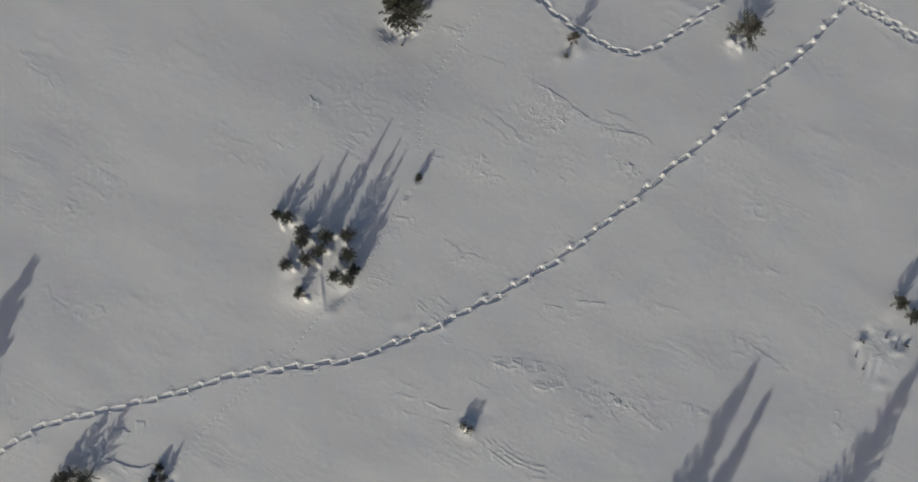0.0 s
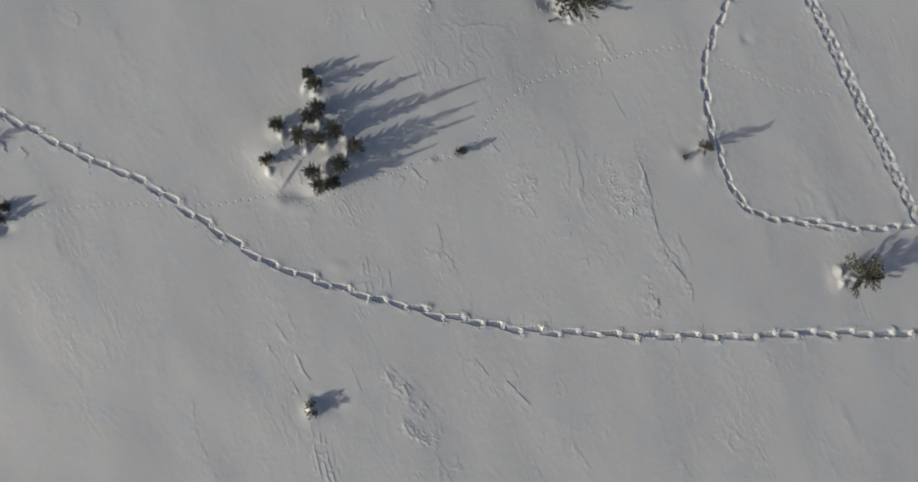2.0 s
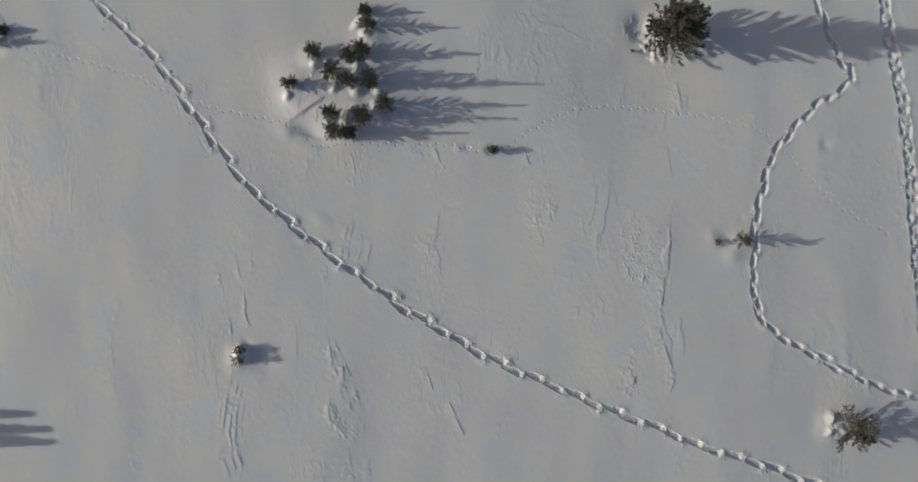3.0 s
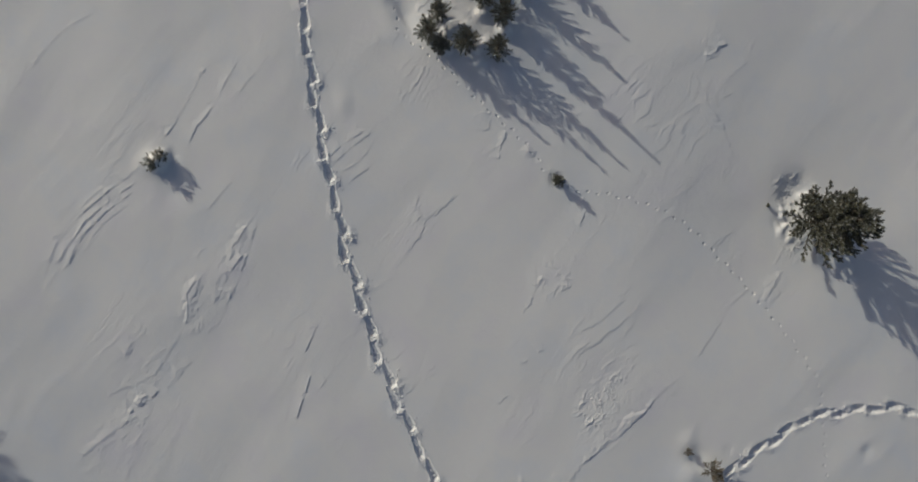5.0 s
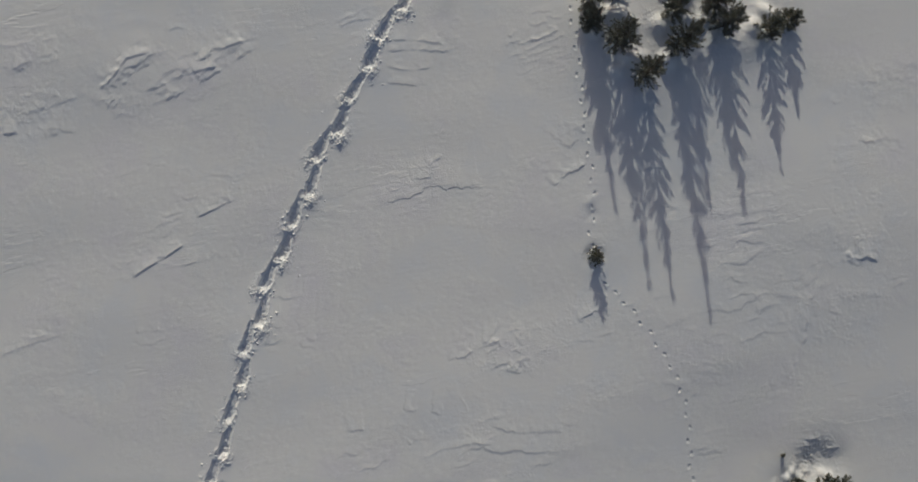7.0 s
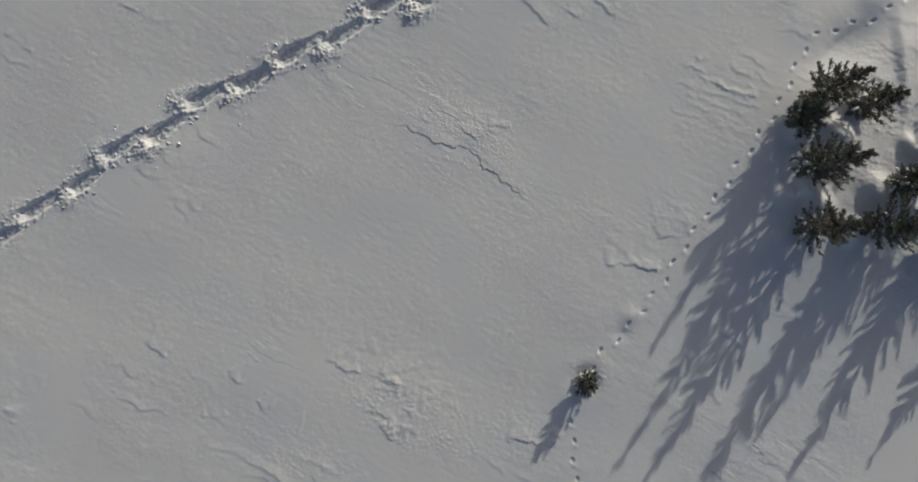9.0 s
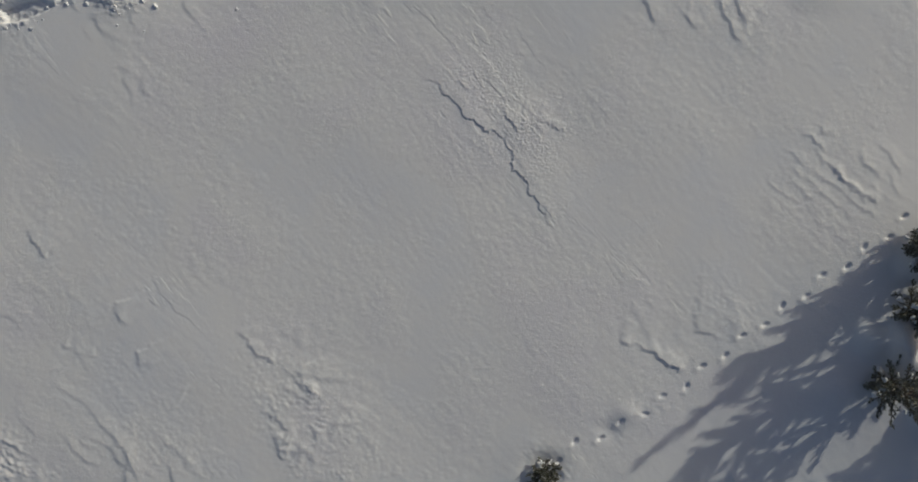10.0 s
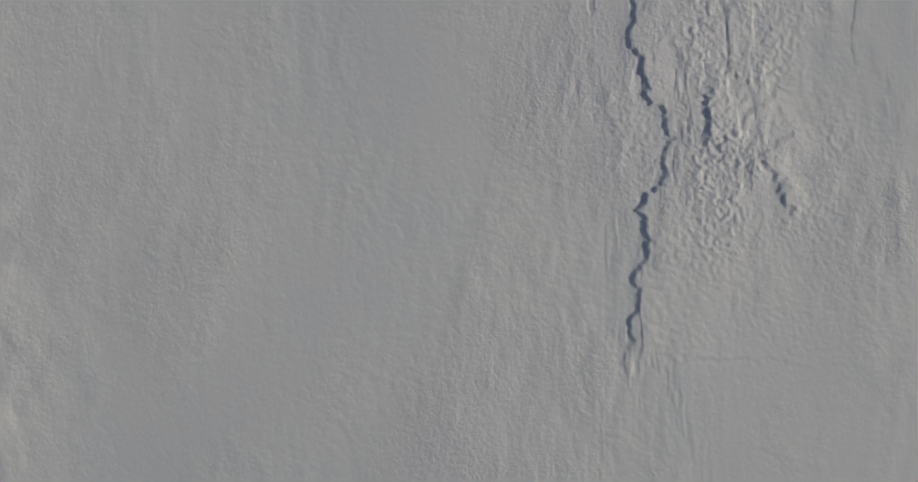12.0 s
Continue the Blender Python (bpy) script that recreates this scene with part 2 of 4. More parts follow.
edge([(-1.11, -3.14), (-1.63, -2.79), (-2.09, -2.41)], 0.015, 0.13, 0.012)
edge([(-0.92, -2.91), (-1.29, -2.56), (-1.67, -2.37)], 0.015, 0.13, 0.012)
edge([(-0.76, -2.69), (-1.19, -2.3), (-1.38, -2.21)], 0.015, 0.13, 0.012)
edge([(-1.31, -3.74), (-0.96, -3.95), (-0.69, -4.0)], 0.012, 0.13, 0.01)
edge([(2.73, -2.6), (3.21, -2.68), (3.53, -2.75)], 0.024, 0.13, 0.01)
edge([(3.9, -2.49), (4.44, -2.49), (4.83, -2.54), (5.2, -2.55)], 0.024, 0.13, 0.01)
edge([(3.28, -1.7), (3.78, -1.99), (4.31, -2.19)], 0.012, 0.13, 0.01)
edge([(6.51, -2.53), (6.99, -2.61), (7.41, -2.79)], 0.012, 0.13, 0.01)
edge([(5.3, -1.46), (5.71, -1.71)], 0.012, 0.13, 0.01)
# eaten crust on the far side of the boot track
edge([(5.44, -6.25), (5.74, -6.38), (6.01, -6.55)], 0.032)
edge([(5.76, -6.08), (6.36, -6.69), (6.94, -7.17), (7.53, -7.57)], 0.02)
edge([(4.41, -6.82), (4.77, -6.92)], 0.02)
edge([(3.69, -6.7), (4.11, -6.81), (4.7, -6.99)], 0.012)
edge([(3.88, -5.81), (4.56, -6.02), (5.09, -6.23)], 0.012)
edge([(4.61, -5.49), (4.97, -5.62), (5.21, -5.77)], 0.02)
edge([(5.25, -6.59), (5.77, -7.25), (6.26, -7.54)], 0.012)
edge([(8.18, -6.48), (8.56, -6.6), (9.16, -6.85)], 0.02)
edge([(7.52, -5.59), (7.75, -5.71)], 0.012)
edge([(-3.29, -9.54), (-2.86, -10.11), (-2.21, -10.56), (-1.4, -10.9), (-0.71, -11.27)], 0.012)
# towards the pine
edge([(-6.15, 5.39), (-5.98, 5.17), (-5.84, 5.12), (-5.73, 4.94)], 0.032)
edge([(-5.55, 4.54), (-4.98, 5.05), (-4.6, 5.33), (-4.23, 5.79), (-3.77, 6.07), (-3.44, 6.3)], 0.012)
edge([(-4.98, 5.37), (-4.11, 5.85)], 0.012)
edge([(-3.79, 4.87), (-4.22, 4.87)], 0.012)
edge([(-1.18, 8.02), (-0.81, 7.92), (-0.28, 7.77)], 0.02)
edge([(-0.66, 7.41), (-0.02, 6.97), (0.74, 6.73), (1.5, 6.42)], 0.012)
edge([(1.83, 6.27), (2.49, 5.77), (3.14, 5.48), (3.58, 5.09)], 0.012)
edge([(0.35, 4.51), (1.1, 3.98), (1.47, 3.56)], 0.012)
edge([(-1.06, 8.18), (-0.53, 8.06), (-0.2, 7.86)], 0.012)
edge([(-9.63, 4.43), (-9.06, 3.98), (-8.72, 3.64)], 0.012)
edge([(-9.06, 3.64), (-8.39, 2.86), (-7.78, 2.52)], 0.012)
edge([(-7.69, 4.09), (-7.48, 3.64), (-7.15, 3.37)], 0.02)
edge([(-6.13, 5.31), (-5.79, 5.2), (-5.64, 4.91)], 0.02)
# along the upper boot loop
edge([(2.36, 5.83), (3.02, 5.5), (3.58, 5.16), (4.13, 4.72), (4.8, 4.16)], 0.02)
edge([(4.8, 4.16), (5.68, 3.94), (6.57, 3.82), (6.97, 3.34)], 0.02)
edge([(5.13, 3.27), (5.69, 2.94), (6.13, 2.61), (6.51, 2.27)], 0.032)
edge([(5.58, 2.61), (6.02, 2.23)], 0.012)
edge([(5.53, 3.11), (6.1, 2.7), (6.61, 2.55)], 0.02)
edge([(2.71, 5.61), (3.44, 5.12), (4.47, 4.47), (5.24, 4.05), (6.13, 3.87), (7.02, 3.6)], 0.012)
# beyond the boot track
edge([(0.81, -4.53), (1.7, -4.79), (2.81, -4.86), (3.48, -4.99)], 0.012)
edge([(0.58, -4.75), (1.25, -4.86)], 0.012)
edge([(2.26, -5.49), (2.93, -5.57), (3.37, -5.44), (3.75, -5.3)], 0.02)
edge([(5.26, -5.96), (5.59, -6.19), (5.84, -6.43)], 0.032)
edge([(4.37, -5.3), (4.77, -5.74), (5.04, -5.92)], 0.012)
edge([(7.92, -6.29), (8.58, -6.51), (9.2, -6.75)], 0.02)
edge([(6.58, -2.39), (7.25, -2.64), (8.06, -2.86)], 0.012)
edge([(9.68, -3.72), (10.34, -3.94), (11.0, -4.38), (11.66, -4.83), (12.15, -5.29)], 0.02)
edge([(9.9, -4.39), (10.45, -4.52)], 0.012)
edge([(9.89, -0.61), (10.99, -1.06), (11.91, -1.54)], 0.012)
edge([(12.75, -2.61), (13.19, -2.83), (13.46, -3.16)], 0.012)
edge([(13.65, -6.59), (14.09, -6.73)], 0.02)
edge([(13.74, -7.04), (14.13, -7.41)], 0.02)
edge([(0.69, -4.6), (1.55, -4.66), (2.48, -4.77), (3.0, -4.92)], 0.02)
edge([(2.23, -5.62), (3.01, -5.64), (3.53, -5.49)], 0.02)
# the far corner
edge([(-14.31, -8.59), (-13.69, -8.7), (-13.28, -8.89), (-12.75, -8.97), (-12.17, -8.77)], 0.055, 0.3, 0.03, 0.2)
edge([(-14.55, -7.24), (-14.15, -7.37)], 0.035, 0.3, 0.03, 0.3)
edge([(-13.86, -7.51), (-13.43, -7.44), (-13.11, -7.6)], 0.05, 0.3, 0.03, 0.2)
edge([(-12.96, -7.17), (-12.54, -7.16)], 0.035, 0.3, 0.03, 0.3)
edge([(-16.36, -1.76), (-16.13, -2.43), (-15.45, -2.88), (-14.76, -3.22)], 0.012)
edge([(-14.53, -2.7), (-14.19, -2.75), (-14.06, -3.04)], 0.02)
edge([(-15.54, 1.23), (-15.27, 0.8)], 0.02)
edge([(-14.74, 2.87), (-13.83, 2.3), (-13.33, 1.81)], 0.012)
edge([(-15.42, 2.31), (-14.51, 1.86), (-13.9, 1.25)], 0.012)
edge([(-17.18, 6.59), (-16.31, 6.14), (-16.04, 5.64)], 0.012)
# low steps in the middle of the field
edge([(0.96, 2.27), (0.78, 2.24), (0.59, 2.29), (0.36, 2.41), (0.2, 2.54), (0.02, 2.71)], 0.016)
edge([(0.73, 2.71), (0.5, 2.83), (0.38, 3.08)], 0.014)
edge([(0.4, 2.91), (0.08, 3.06)], 0.012)
edge([(1.39, 2.1), (1.08, 2.25), (0.66, 2.32), (0.26, 2.52), (0.04, 2.77)], 0.014)
edge([(2.55, 2.38), (2.36, 2.55)], 0.014)
edge([(2.18, 2.74), (1.99, 2.89)], 0.012)
edge([(3.67, 2.06), (3.34, 2.26)], 0.014)
edge([(2.86, 2.98), (2.5, 2.96)], 0.012)
edge([(1.78, 3.06), (1.57, 3.1)], 0.014)
edge([(3.97, -0.14), (3.5, 0.15)], 0.012)
edge([(3.37, 0.23), (3.09, 0.39)], 0.012)
edge([(0.59, 2.92), (0.4, 3.12)], 0.014)
edge([(-3.35, -1.72), (-3.58, -1.63), (-3.93, -1.55)], 0.016)
# crumbly patches
patch(-0.35, -1.14, 0.95, 0.42, -20, 0.007)
patch(-0.75, -0.55, 0.5, 0.3, -25, 0.0035)
patch(0.4, 2.6, 1.2, 0.5, -25, 0.0022)
patch(-3.0, 0.0, 0.5, 0.35, -25, 0.009)
patch(-1.2, 2.9, 0.8, 0.4, -25, 0.008)
patch(1.9, -0.3, 0.7, 0.4, -25, 0.005)
patch(1.6, 3.4, 1.1, 0.5, -25, 0.007)
patch(-3.4, -1.3, 0.6, 0.3, -25, 0.007)
patch(-2.95, 7.8, 0.6, 0.45, 20, 0.05)
patch(-2.0, 8.1, 0.4, 0.35, 0, 0.045)
patch(-1.98, 2.14, 0.26, 0.24, 0, 0.022)
patch(15.6, -4.2, 1.2, 1.0, 0, 0.02)
patch(-12.4, -9.8, 0.9, 0.6, 0, 0.025)
patch(-13.6, -9.6, 0.8, 0.6, 0, 0.015)
patch(-5.9, -1.1, 1.2, 1.3, 0, 0.022)
patch(-6.3, 0.4, 0.8, 0.5, 0, 0.02)
patch(10.1, 7.3, 0.5, 0.4, 0, 0.045)
patch(2.6, 1.5, 0.8, 0.3, -25, 0.007)
patch(2.2, -2.6, 0.8, 0.3, -25, 0.007)
patch(-2.3, 5.0, 1.0, 0.5, -25, 0.008)
patch(6.52, -6.47, 1.2, 0.6, -25, 0.012)
patch(4.85, -6.19, 0.9, 0.4, -25, 0.009)
patch(4.33, -7.15, 0.7, 0.4, -25, 0.008)
patch(2.8, 4.59, 0.9, 0.55, -25, 0.014)
patch(1.73, 4.7, 0.5, 0.3, -25, 0.012)
patch(3.58, 4.5, 0.6, 0.4, -25, 0.012)
patch(2.91, 5.66, 0.5, 0.3, -25, 0.01)
patch(0.57, 2.72, 0.9, 0.4, -25, 0.008)
patch(-3.62, 6.22, 0.5, 0.3, -25, 0.012)
patch(-4.75, 6.14, 0.6, 0.3, -25, 0.01)
patch(-6.01, 4.91, 0.7, 0.4, -25, 0.01)
patch(-6.65, 4.41, 0.8, 0.4, -25, 0.007)
patch(-6.93, 7.62, 0.8, 0.3, -25, 0.006)
patch(-0.44, 4.16, 0.7, 0.3, -25, 0.006)
patch(-0.12, -0.8, 0.7, 0.4, -25, 0.008)
patch(1.99, -8.61, 1.2, 0.5, -25, 0.005)
patch(1.45, -5.28, 0.9, 0.4, -25, 0.007)
patch(4.78, 0.36, 0.5, 0.3, -25, 0.004)
patch(2.21, 6.08, 0.5, 0.2, -25, 0.008)
patch(-4.78, 5.42, 1.4, 0.4, -25, 0.01)
patch(-14.17, 2.08, 1.3, 0.6, -25, 0.012)
patch(-15.87, 4.56, 0.9, 0.4, -25, 0.008)
patch(2.58, 4.72, 1.0, 0.4, -25, 0.01)
patch(10.76, 0.94, 1.1, 0.5, -25, 0.012)
patch(10.42, 3.59, 0.9, 0.35, -25, 0.008)
patch(6.93, -7.03, 0.9, 0.4, -25, 0.011)
patch(10.67, -4.16, 1.2, 0.4, -25, 0.01)
patch(14.09, -7.04, 0.6, 0.4, -25, 0.012)
patch(-14.76, -3.0, 1.0, 0.4, -25, 0.011)
patch(11.21, -1.17, 1.2, 0.4, -25, 0.007)
patch(2.87, 4.43, 0.9, 0.4, -25, 0.009)
patch(0.01, 2.8, 0.9, 0.4, -25, 0.009)
patch(-3.42, -13.18, 1.0, 0.5, -25, 0.01)
patch(0.73, -11.35, 0.9, 0.4, -25, 0.01)
patch(-4.83, -12.12, 0.8, 0.4, -25, 0.008)
patch(3.21, -5.26, 0.7, 0.3, -25, 0.009)
patch(5.26, -6.41, 1.0, 0.4, -25, 0.009)

# small tiles of finer grid follow the tracks, the edges and the patches outside the middle
TILE, X0, Y0 = 0.6, -18.6, -12.0
TILES = np.zeros((45, 62), int)
TILES[13:28, 22:42] = 2


def refine(x, y):
    i, j = int((x - X0) // TILE), int((y - Y0) // TILE)
    if 0 <= i < 62 and 0 <= j < 45 and TILES[j, i] == 0:
        TILES[j, i] = 1


for line, reach in ((MAIN_TRAIL, 0.22), (LOOP_TRAIL, 0.18), (WIDE_TRAIL, 0.26), (FOX_TRAIL, 0.05), *((e[0], 0.07) for e in EDGES)):
    for x, y, _ in smooth_line(line, 0.1):
        for dx in (-reach, 0, reach):
            for dy in (-reach, 0, reach):
                refine(x + dx, y + dy)
for cx, cy, a, b, turn, _ in PATCHES:
    c, s = math.cos(radians(turn)), math.sin(radians(turn))
    for p in np.arange(-a, a, 0.2):
        for q in np.arange(-b, b, 0.2):
            if (p / a) ** 2 + (q / b) ** 2 < 0.8:
                refine(cx + c * p - s * q, cy + s * p + c * q)
for i0, i1, j0, j1 in ((18, 22, 15, 23), (25, 30, 32, 36), (46, 50, 31, 34)):
    TILES[j0:j1, i0:i1] = np.maximum(TILES[j0:j1, i0:i1], 1)


def cells(j, i):
    """How many cells a tile has along its side: fewer far out."""
    if TILES[j, i] == 2:
        return 40
    return 30 if math.hypot(X0 + (i + 0.5) * TILE, Y0 + (j + 0.5) * TILE) < 9 else 20


TILE_SHEETS = {}
for j, i in np.argwhere(TILES == 1):
    n = cells(j, i) + 1
    TILE_SHEETS[(int(j), int(i))] = Sheet(np.linspace(X0 + i * TILE, X0 + (i + 1) * TILE, n), np.linspace(Y0 + j * TILE, Y0 + (j + 1) * TILE, n), 1)
SHEETS += list(TILE_SHEETS.values())


def hump(cx, cy, a, b, turn, height, power=1.0):
    """A drift or, with a height below 0, a hollow: an ellipse with a soft edge."""
    c, s = math.cos(radians(turn)), math.sin(radians(turn))
    for g in SHEETS:
        if (w := g.window(cx, cy, 3.2 * max(a, b))) is None:
            continue
        j, i, x, y = w
        p, q = (x - cx) * c + (y - cy) * s, -(x - cx) * s + (y - cy) * c
        g.z[j, i] += height * np.exp(-(((p / a) ** 2 + (q / b) ** 2) ** power))


FAINT = 0.56      # how much of each broken edge the wind has left


def scarp(points, height, back=0.35, tooth=0.02, rough=0.0, left_high=False, whole=False, gaps=0.85):
    """A broken edge of crust along a line; the high side faces the sun, or lies to the left of the line."""
    pts = np.array(points, float)
    height = height if whole else FAINT * height
    mid, reach = (pts.min(0) + pts.max(0)) / 2, np.ptp(pts, axis=0).max() / 2 + 3 * back
    for g in SHEETS:
        if (w := g.window(*mid, reach)) is None:
            continue
        j, i, x, y = w
        wx = x + tooth * (grad(x / 0.1, y / 0.1, 71) + 0.55 * grad(x / 0.035, y / 0.035, 72) + 0.3 * grad(x / 0.016, y / 0.016, 77)) * 2
        wy = y + tooth * (grad(x / 0.1, y / 0.1, 73) + 0.55 * grad(x / 0.035, y / 0.035, 74) + 0.3 * grad(x / 0.016, y / 0.016, 78)) * 2
        best, side, along, n = np.full(x.shape, 9e9), np.zeros(x.shape), np.zeros(x.shape), len(pts) - 1
        for k in range(n):
            e = pts[k + 1] - pts[k]
            t = ((wx - pts[k, 0]) * e[0] + (wy - pts[k, 1]) * e[1]) / (e @ e)
            tc = np.clip(t, 0, 1)
            dx, dy = wx - pts[k, 0] - tc * e[0], wy - pts[k, 1] - tc * e[1]
            d = np.hypot(dx, dy)
            near = d < best
            sign = np.sign((e[0] * dy - e[1] * dx) * (1 if left_high or e[0] * SUN_WAY.y - e[1] * SUN_WAY.x > 0 else -1))
            best, side, along = np.where(near, d, best), np.where(near, sign, side), np.where(near, (k + tc) / n, along)
        d = best * side
        ends = step(0.0, 0.4, along) * (1 - step(0.6, 1.0, along)) if whole else step(0.0, 0.12, along) * (1 - step(0.85, 1.0, along))
        wide = 0.11 if whole else 0.01 if g.fine == 2 else max(0.014, 0.95 * float(g.xs[1] - g.xs[0])) if g.fine == 1 else 0.06
        up = step(-wide, wide * 0.4, d) * np.exp(-np.maximum(d, 0) / back)
        broken = 1 - gaps + gaps * step(-0.25, 0.2, grad(x / 0.4, y / 0.4, 75) + 0.5 * grad(x / 0.13, y / 0.13, 76))
        g.z[j, i] += ends * height * up * (1 if whole else broken)
        if rough and g.fine:
            lumps = np.abs(grad(x / 0.055, y / 0.055, 81)) + 0.6 * np.abs(grad(x / 0.026, y / 0.026, 82))
            g.z[j, i] += rough * ends * lumps * step(0.0, 0.06, d) * np.exp(-((np.maximum(d, 0) / (1.5 * back)) ** 2))


def footprint(cx, cy, way, length, width, depth, side, pile, seed):
    """A boot hole or a drag trough: steep ragged walls, a rough floor, and snow thrown forward."""
    c, s = math.cos(way), math.sin(way)
    for g in SHEETS:
        if (w := g.window(cx, cy, length * 0.5 + 0.35)) is None:
            continue
        j, i, x, y = w
        jag, soft = (0.03, 0.22) if g.fine else (0.02, 0.35)
        x2 = x + jag * (grad(x / 0.13, y / 0.13, seed) + 0.5 * grad(x / 0.045, y / 0.045, seed + 1))
        y2 = y + jag * (grad(x / 0.13, y / 0.13, seed + 2) + 0.5 * grad(x / 0.045, y / 0.045, seed + 3))
        a, b = (x2 - cx) * c + (y2 - cy) * s, -(x2 - cx) * s + (y2 - cy) * c
        taper = 1 - 0.15 * step(0, -length / 2, a)
        q = (np.abs(a / (length / 2)) ** 3 + np.abs(b / (width / 2 * taper)) ** 3) ** (1 / 3)
        floor = depth * (0.6 + 0.4 * step(-length / 2, length * 0.25, a)) * (1 + 0.3 * grad(x / 0.07, y / 0.07, seed + 4) + 0.35 * grad(x / 0.035, y / 0.035, seed + 11))
        g.dug[j, i] = np.maximum(g.dug[j, i], floor * (1 - step(1 - soft, 1 + soft, q)))
        if pile:
            crumbs = np.maximum(0, grad(x / 0.05, y / 0.05, seed + 5) + 0.8 * grad(x / 0.028, y / 0.028, seed + 8))
            rim = (0.004 + 0.06 * crumbs) * np.exp(-(((q - 1.3) / 0.45) ** 2)) * (0.35 + 0.65 * step(-length * 0.5, length * 0.5, a))
            pa, pb = a - length * 0.5, b - side * width * 0.3
            lump = 0.3 + 1.5 * np.abs(grad(x / 0.06, y / 0.06, seed + 6)) + 1.2 * np.abs(grad(x / 0.032, y / 0.032, seed + 7))
            heap = pile * lump * np.maximum(np.exp(-((pa / 0.13) ** 2 + (pb / 0.13) ** 2) ** 1.2), 0.5 * np.exp(-(((pa + 0.08) / 0.2) ** 2 + ((b - side * width * 0.95) / 0.07) ** 2)))
            g.piled[j, i] = np.maximum(g.piled[j, i], np.maximum(rim, heap))
            if pile > 0.012:
                g.filled[j, i] = np.maximum(g.filled[j, i], np.exp(-(((pa / 0.095) ** 2 + ((b - side * 0.02) / 0.14) ** 2) ** 2)) * (0.8 + 0.6 * grad(x / 0.04, y / 0.04, seed + 10)))


def paw(cx, cy, way, deep):
    c, s = math.cos(way), math.sin(way)
    for g in SHEETS:
        if (w := g.window(cx, cy, 0.2)) is None:
            continue
        j, i, x, y = w
        a, b = (x - cx) * c + (y - cy) * s, -(x - cx) * s + (y - cy) * c
        k = 1.0 if g.fine else 1.2
        q = np.hypot(a / (0.04 * k), b / (0.02 * k))
        g.dug[j, i] = np.maximum(g.dug[j, i], deep * (1 - step(0.55, 1.15, q)))
        g.piled[j, i] = np.maximum(g.piled[j, i], 0.005 * np.exp(-(((a - 0.075) / 0.022) ** 2 + (b / 0.03) ** 2)))


CLODS = []


def boot_trail(points, gap, straddle, length, width, depth, pile, clods, seed, drag=0.1):
    r = np.random.default_rng(seed)
    for k, (x, y, way) in enumerate(smooth_line(points, gap)):
        side = 1 if k % 2 else -1
        packed = 1 - 0.4 * float(step(-3.0, -8.0, x))
        off = side * straddle + r.normal(0, 0.012)
        cx, cy = x - math.sin(way) * off + r.normal(0, 0.02), y + math.cos(way) * off + r.normal(0, 0.02)
        turn = way + r.normal(0, 0.05) + side * 0.04
        footprint(cx - math.cos(way) * drag * 0.3, cy - math.sin(way) * drag * 0.3, turn, length + drag, width * 0.8, packed * depth * 0.7, side, 0, seed + 20 * k)
        footprint(cx, cy, turn, length * r.uniform(0.92, 1.1), width * r.uniform(0.9, 1.1), packed * depth * r.uniform(0.85, 1.1), side, packed * pile * r.uniform(0.5, 1.2), seed + 20 * k + 9)
        for _ in range(r.poisson(clods * (1.0 if abs(x) < 6 else 0.75))):
            stray = r.random() < 0.32
            if r.random() < 0.35:
                a, b = r.uniform(-0.5, 0.5) * gap, r.choice((-1, 1)) * (0.7 * width + abs(r.normal(0, 0.05)))
            else:
                a, b = r.normal(length * 0.45, 0.24 if stray else 0.13), side * (0.09 + r.normal(0, 0.22 if stray else 0.085))
            CLODS.append((cx + math.cos(way) * a - math.sin(way) * b, cy + math.sin(way) * a + math.cos(way) * b, min(0.036, (0.01 if abs(x) < 6 else 0.016) * math.exp(r.normal(0, 0.65)))))


def paw_trail(points, gap, deep, seed):
    r = np.random.default_rng(seed)
    for k, (x, y, way) in enumerate(smooth_line(points, gap)):
        off = (0.028 if k % 2 else -0.028) + r.normal(0, 0.008)
        paw(x - math.sin(way) * off, y + math.cos(way) * off, way + r.normal(0, 0.25), deep * r.uniform(0.7, 1.15) * (0.6 if abs(x) < 5.4 and -4.2 < y < 4.8 else 0.6))


# drifts and hollows: at the spruce clump
for row in (
    (-5.3, -1.0, 1.25, 1.7, -26, 0.19), (-6.1, -2.3, 0.6, 0.5, -26, 0.05), (-4.95, -2.3, 0.5, 0.3, 40, -0.11), (-5.35, -2.95, 0.3, 0.2, 20, 0.025),
    (-4.95, -0.6, 0.12, 0.4, -30, 0.06), (-4.6, -0.35, 0.22, 0.16, 10, 0.08), (-4.3, 0.25, 0.3, 0.2, 40, 0.06),
    (-6.6, 0.6, 0.45, 0.35, 20, 0.08), (-6.9, -1.3, 0.35, 0.3, 0, 0.08), (-6.3, -2.35, 0.3, 0.28, 0, 0.035), (-6.9, -2.0, 0.5, 0.7, -26, 0.06),
):
    hump(*row)
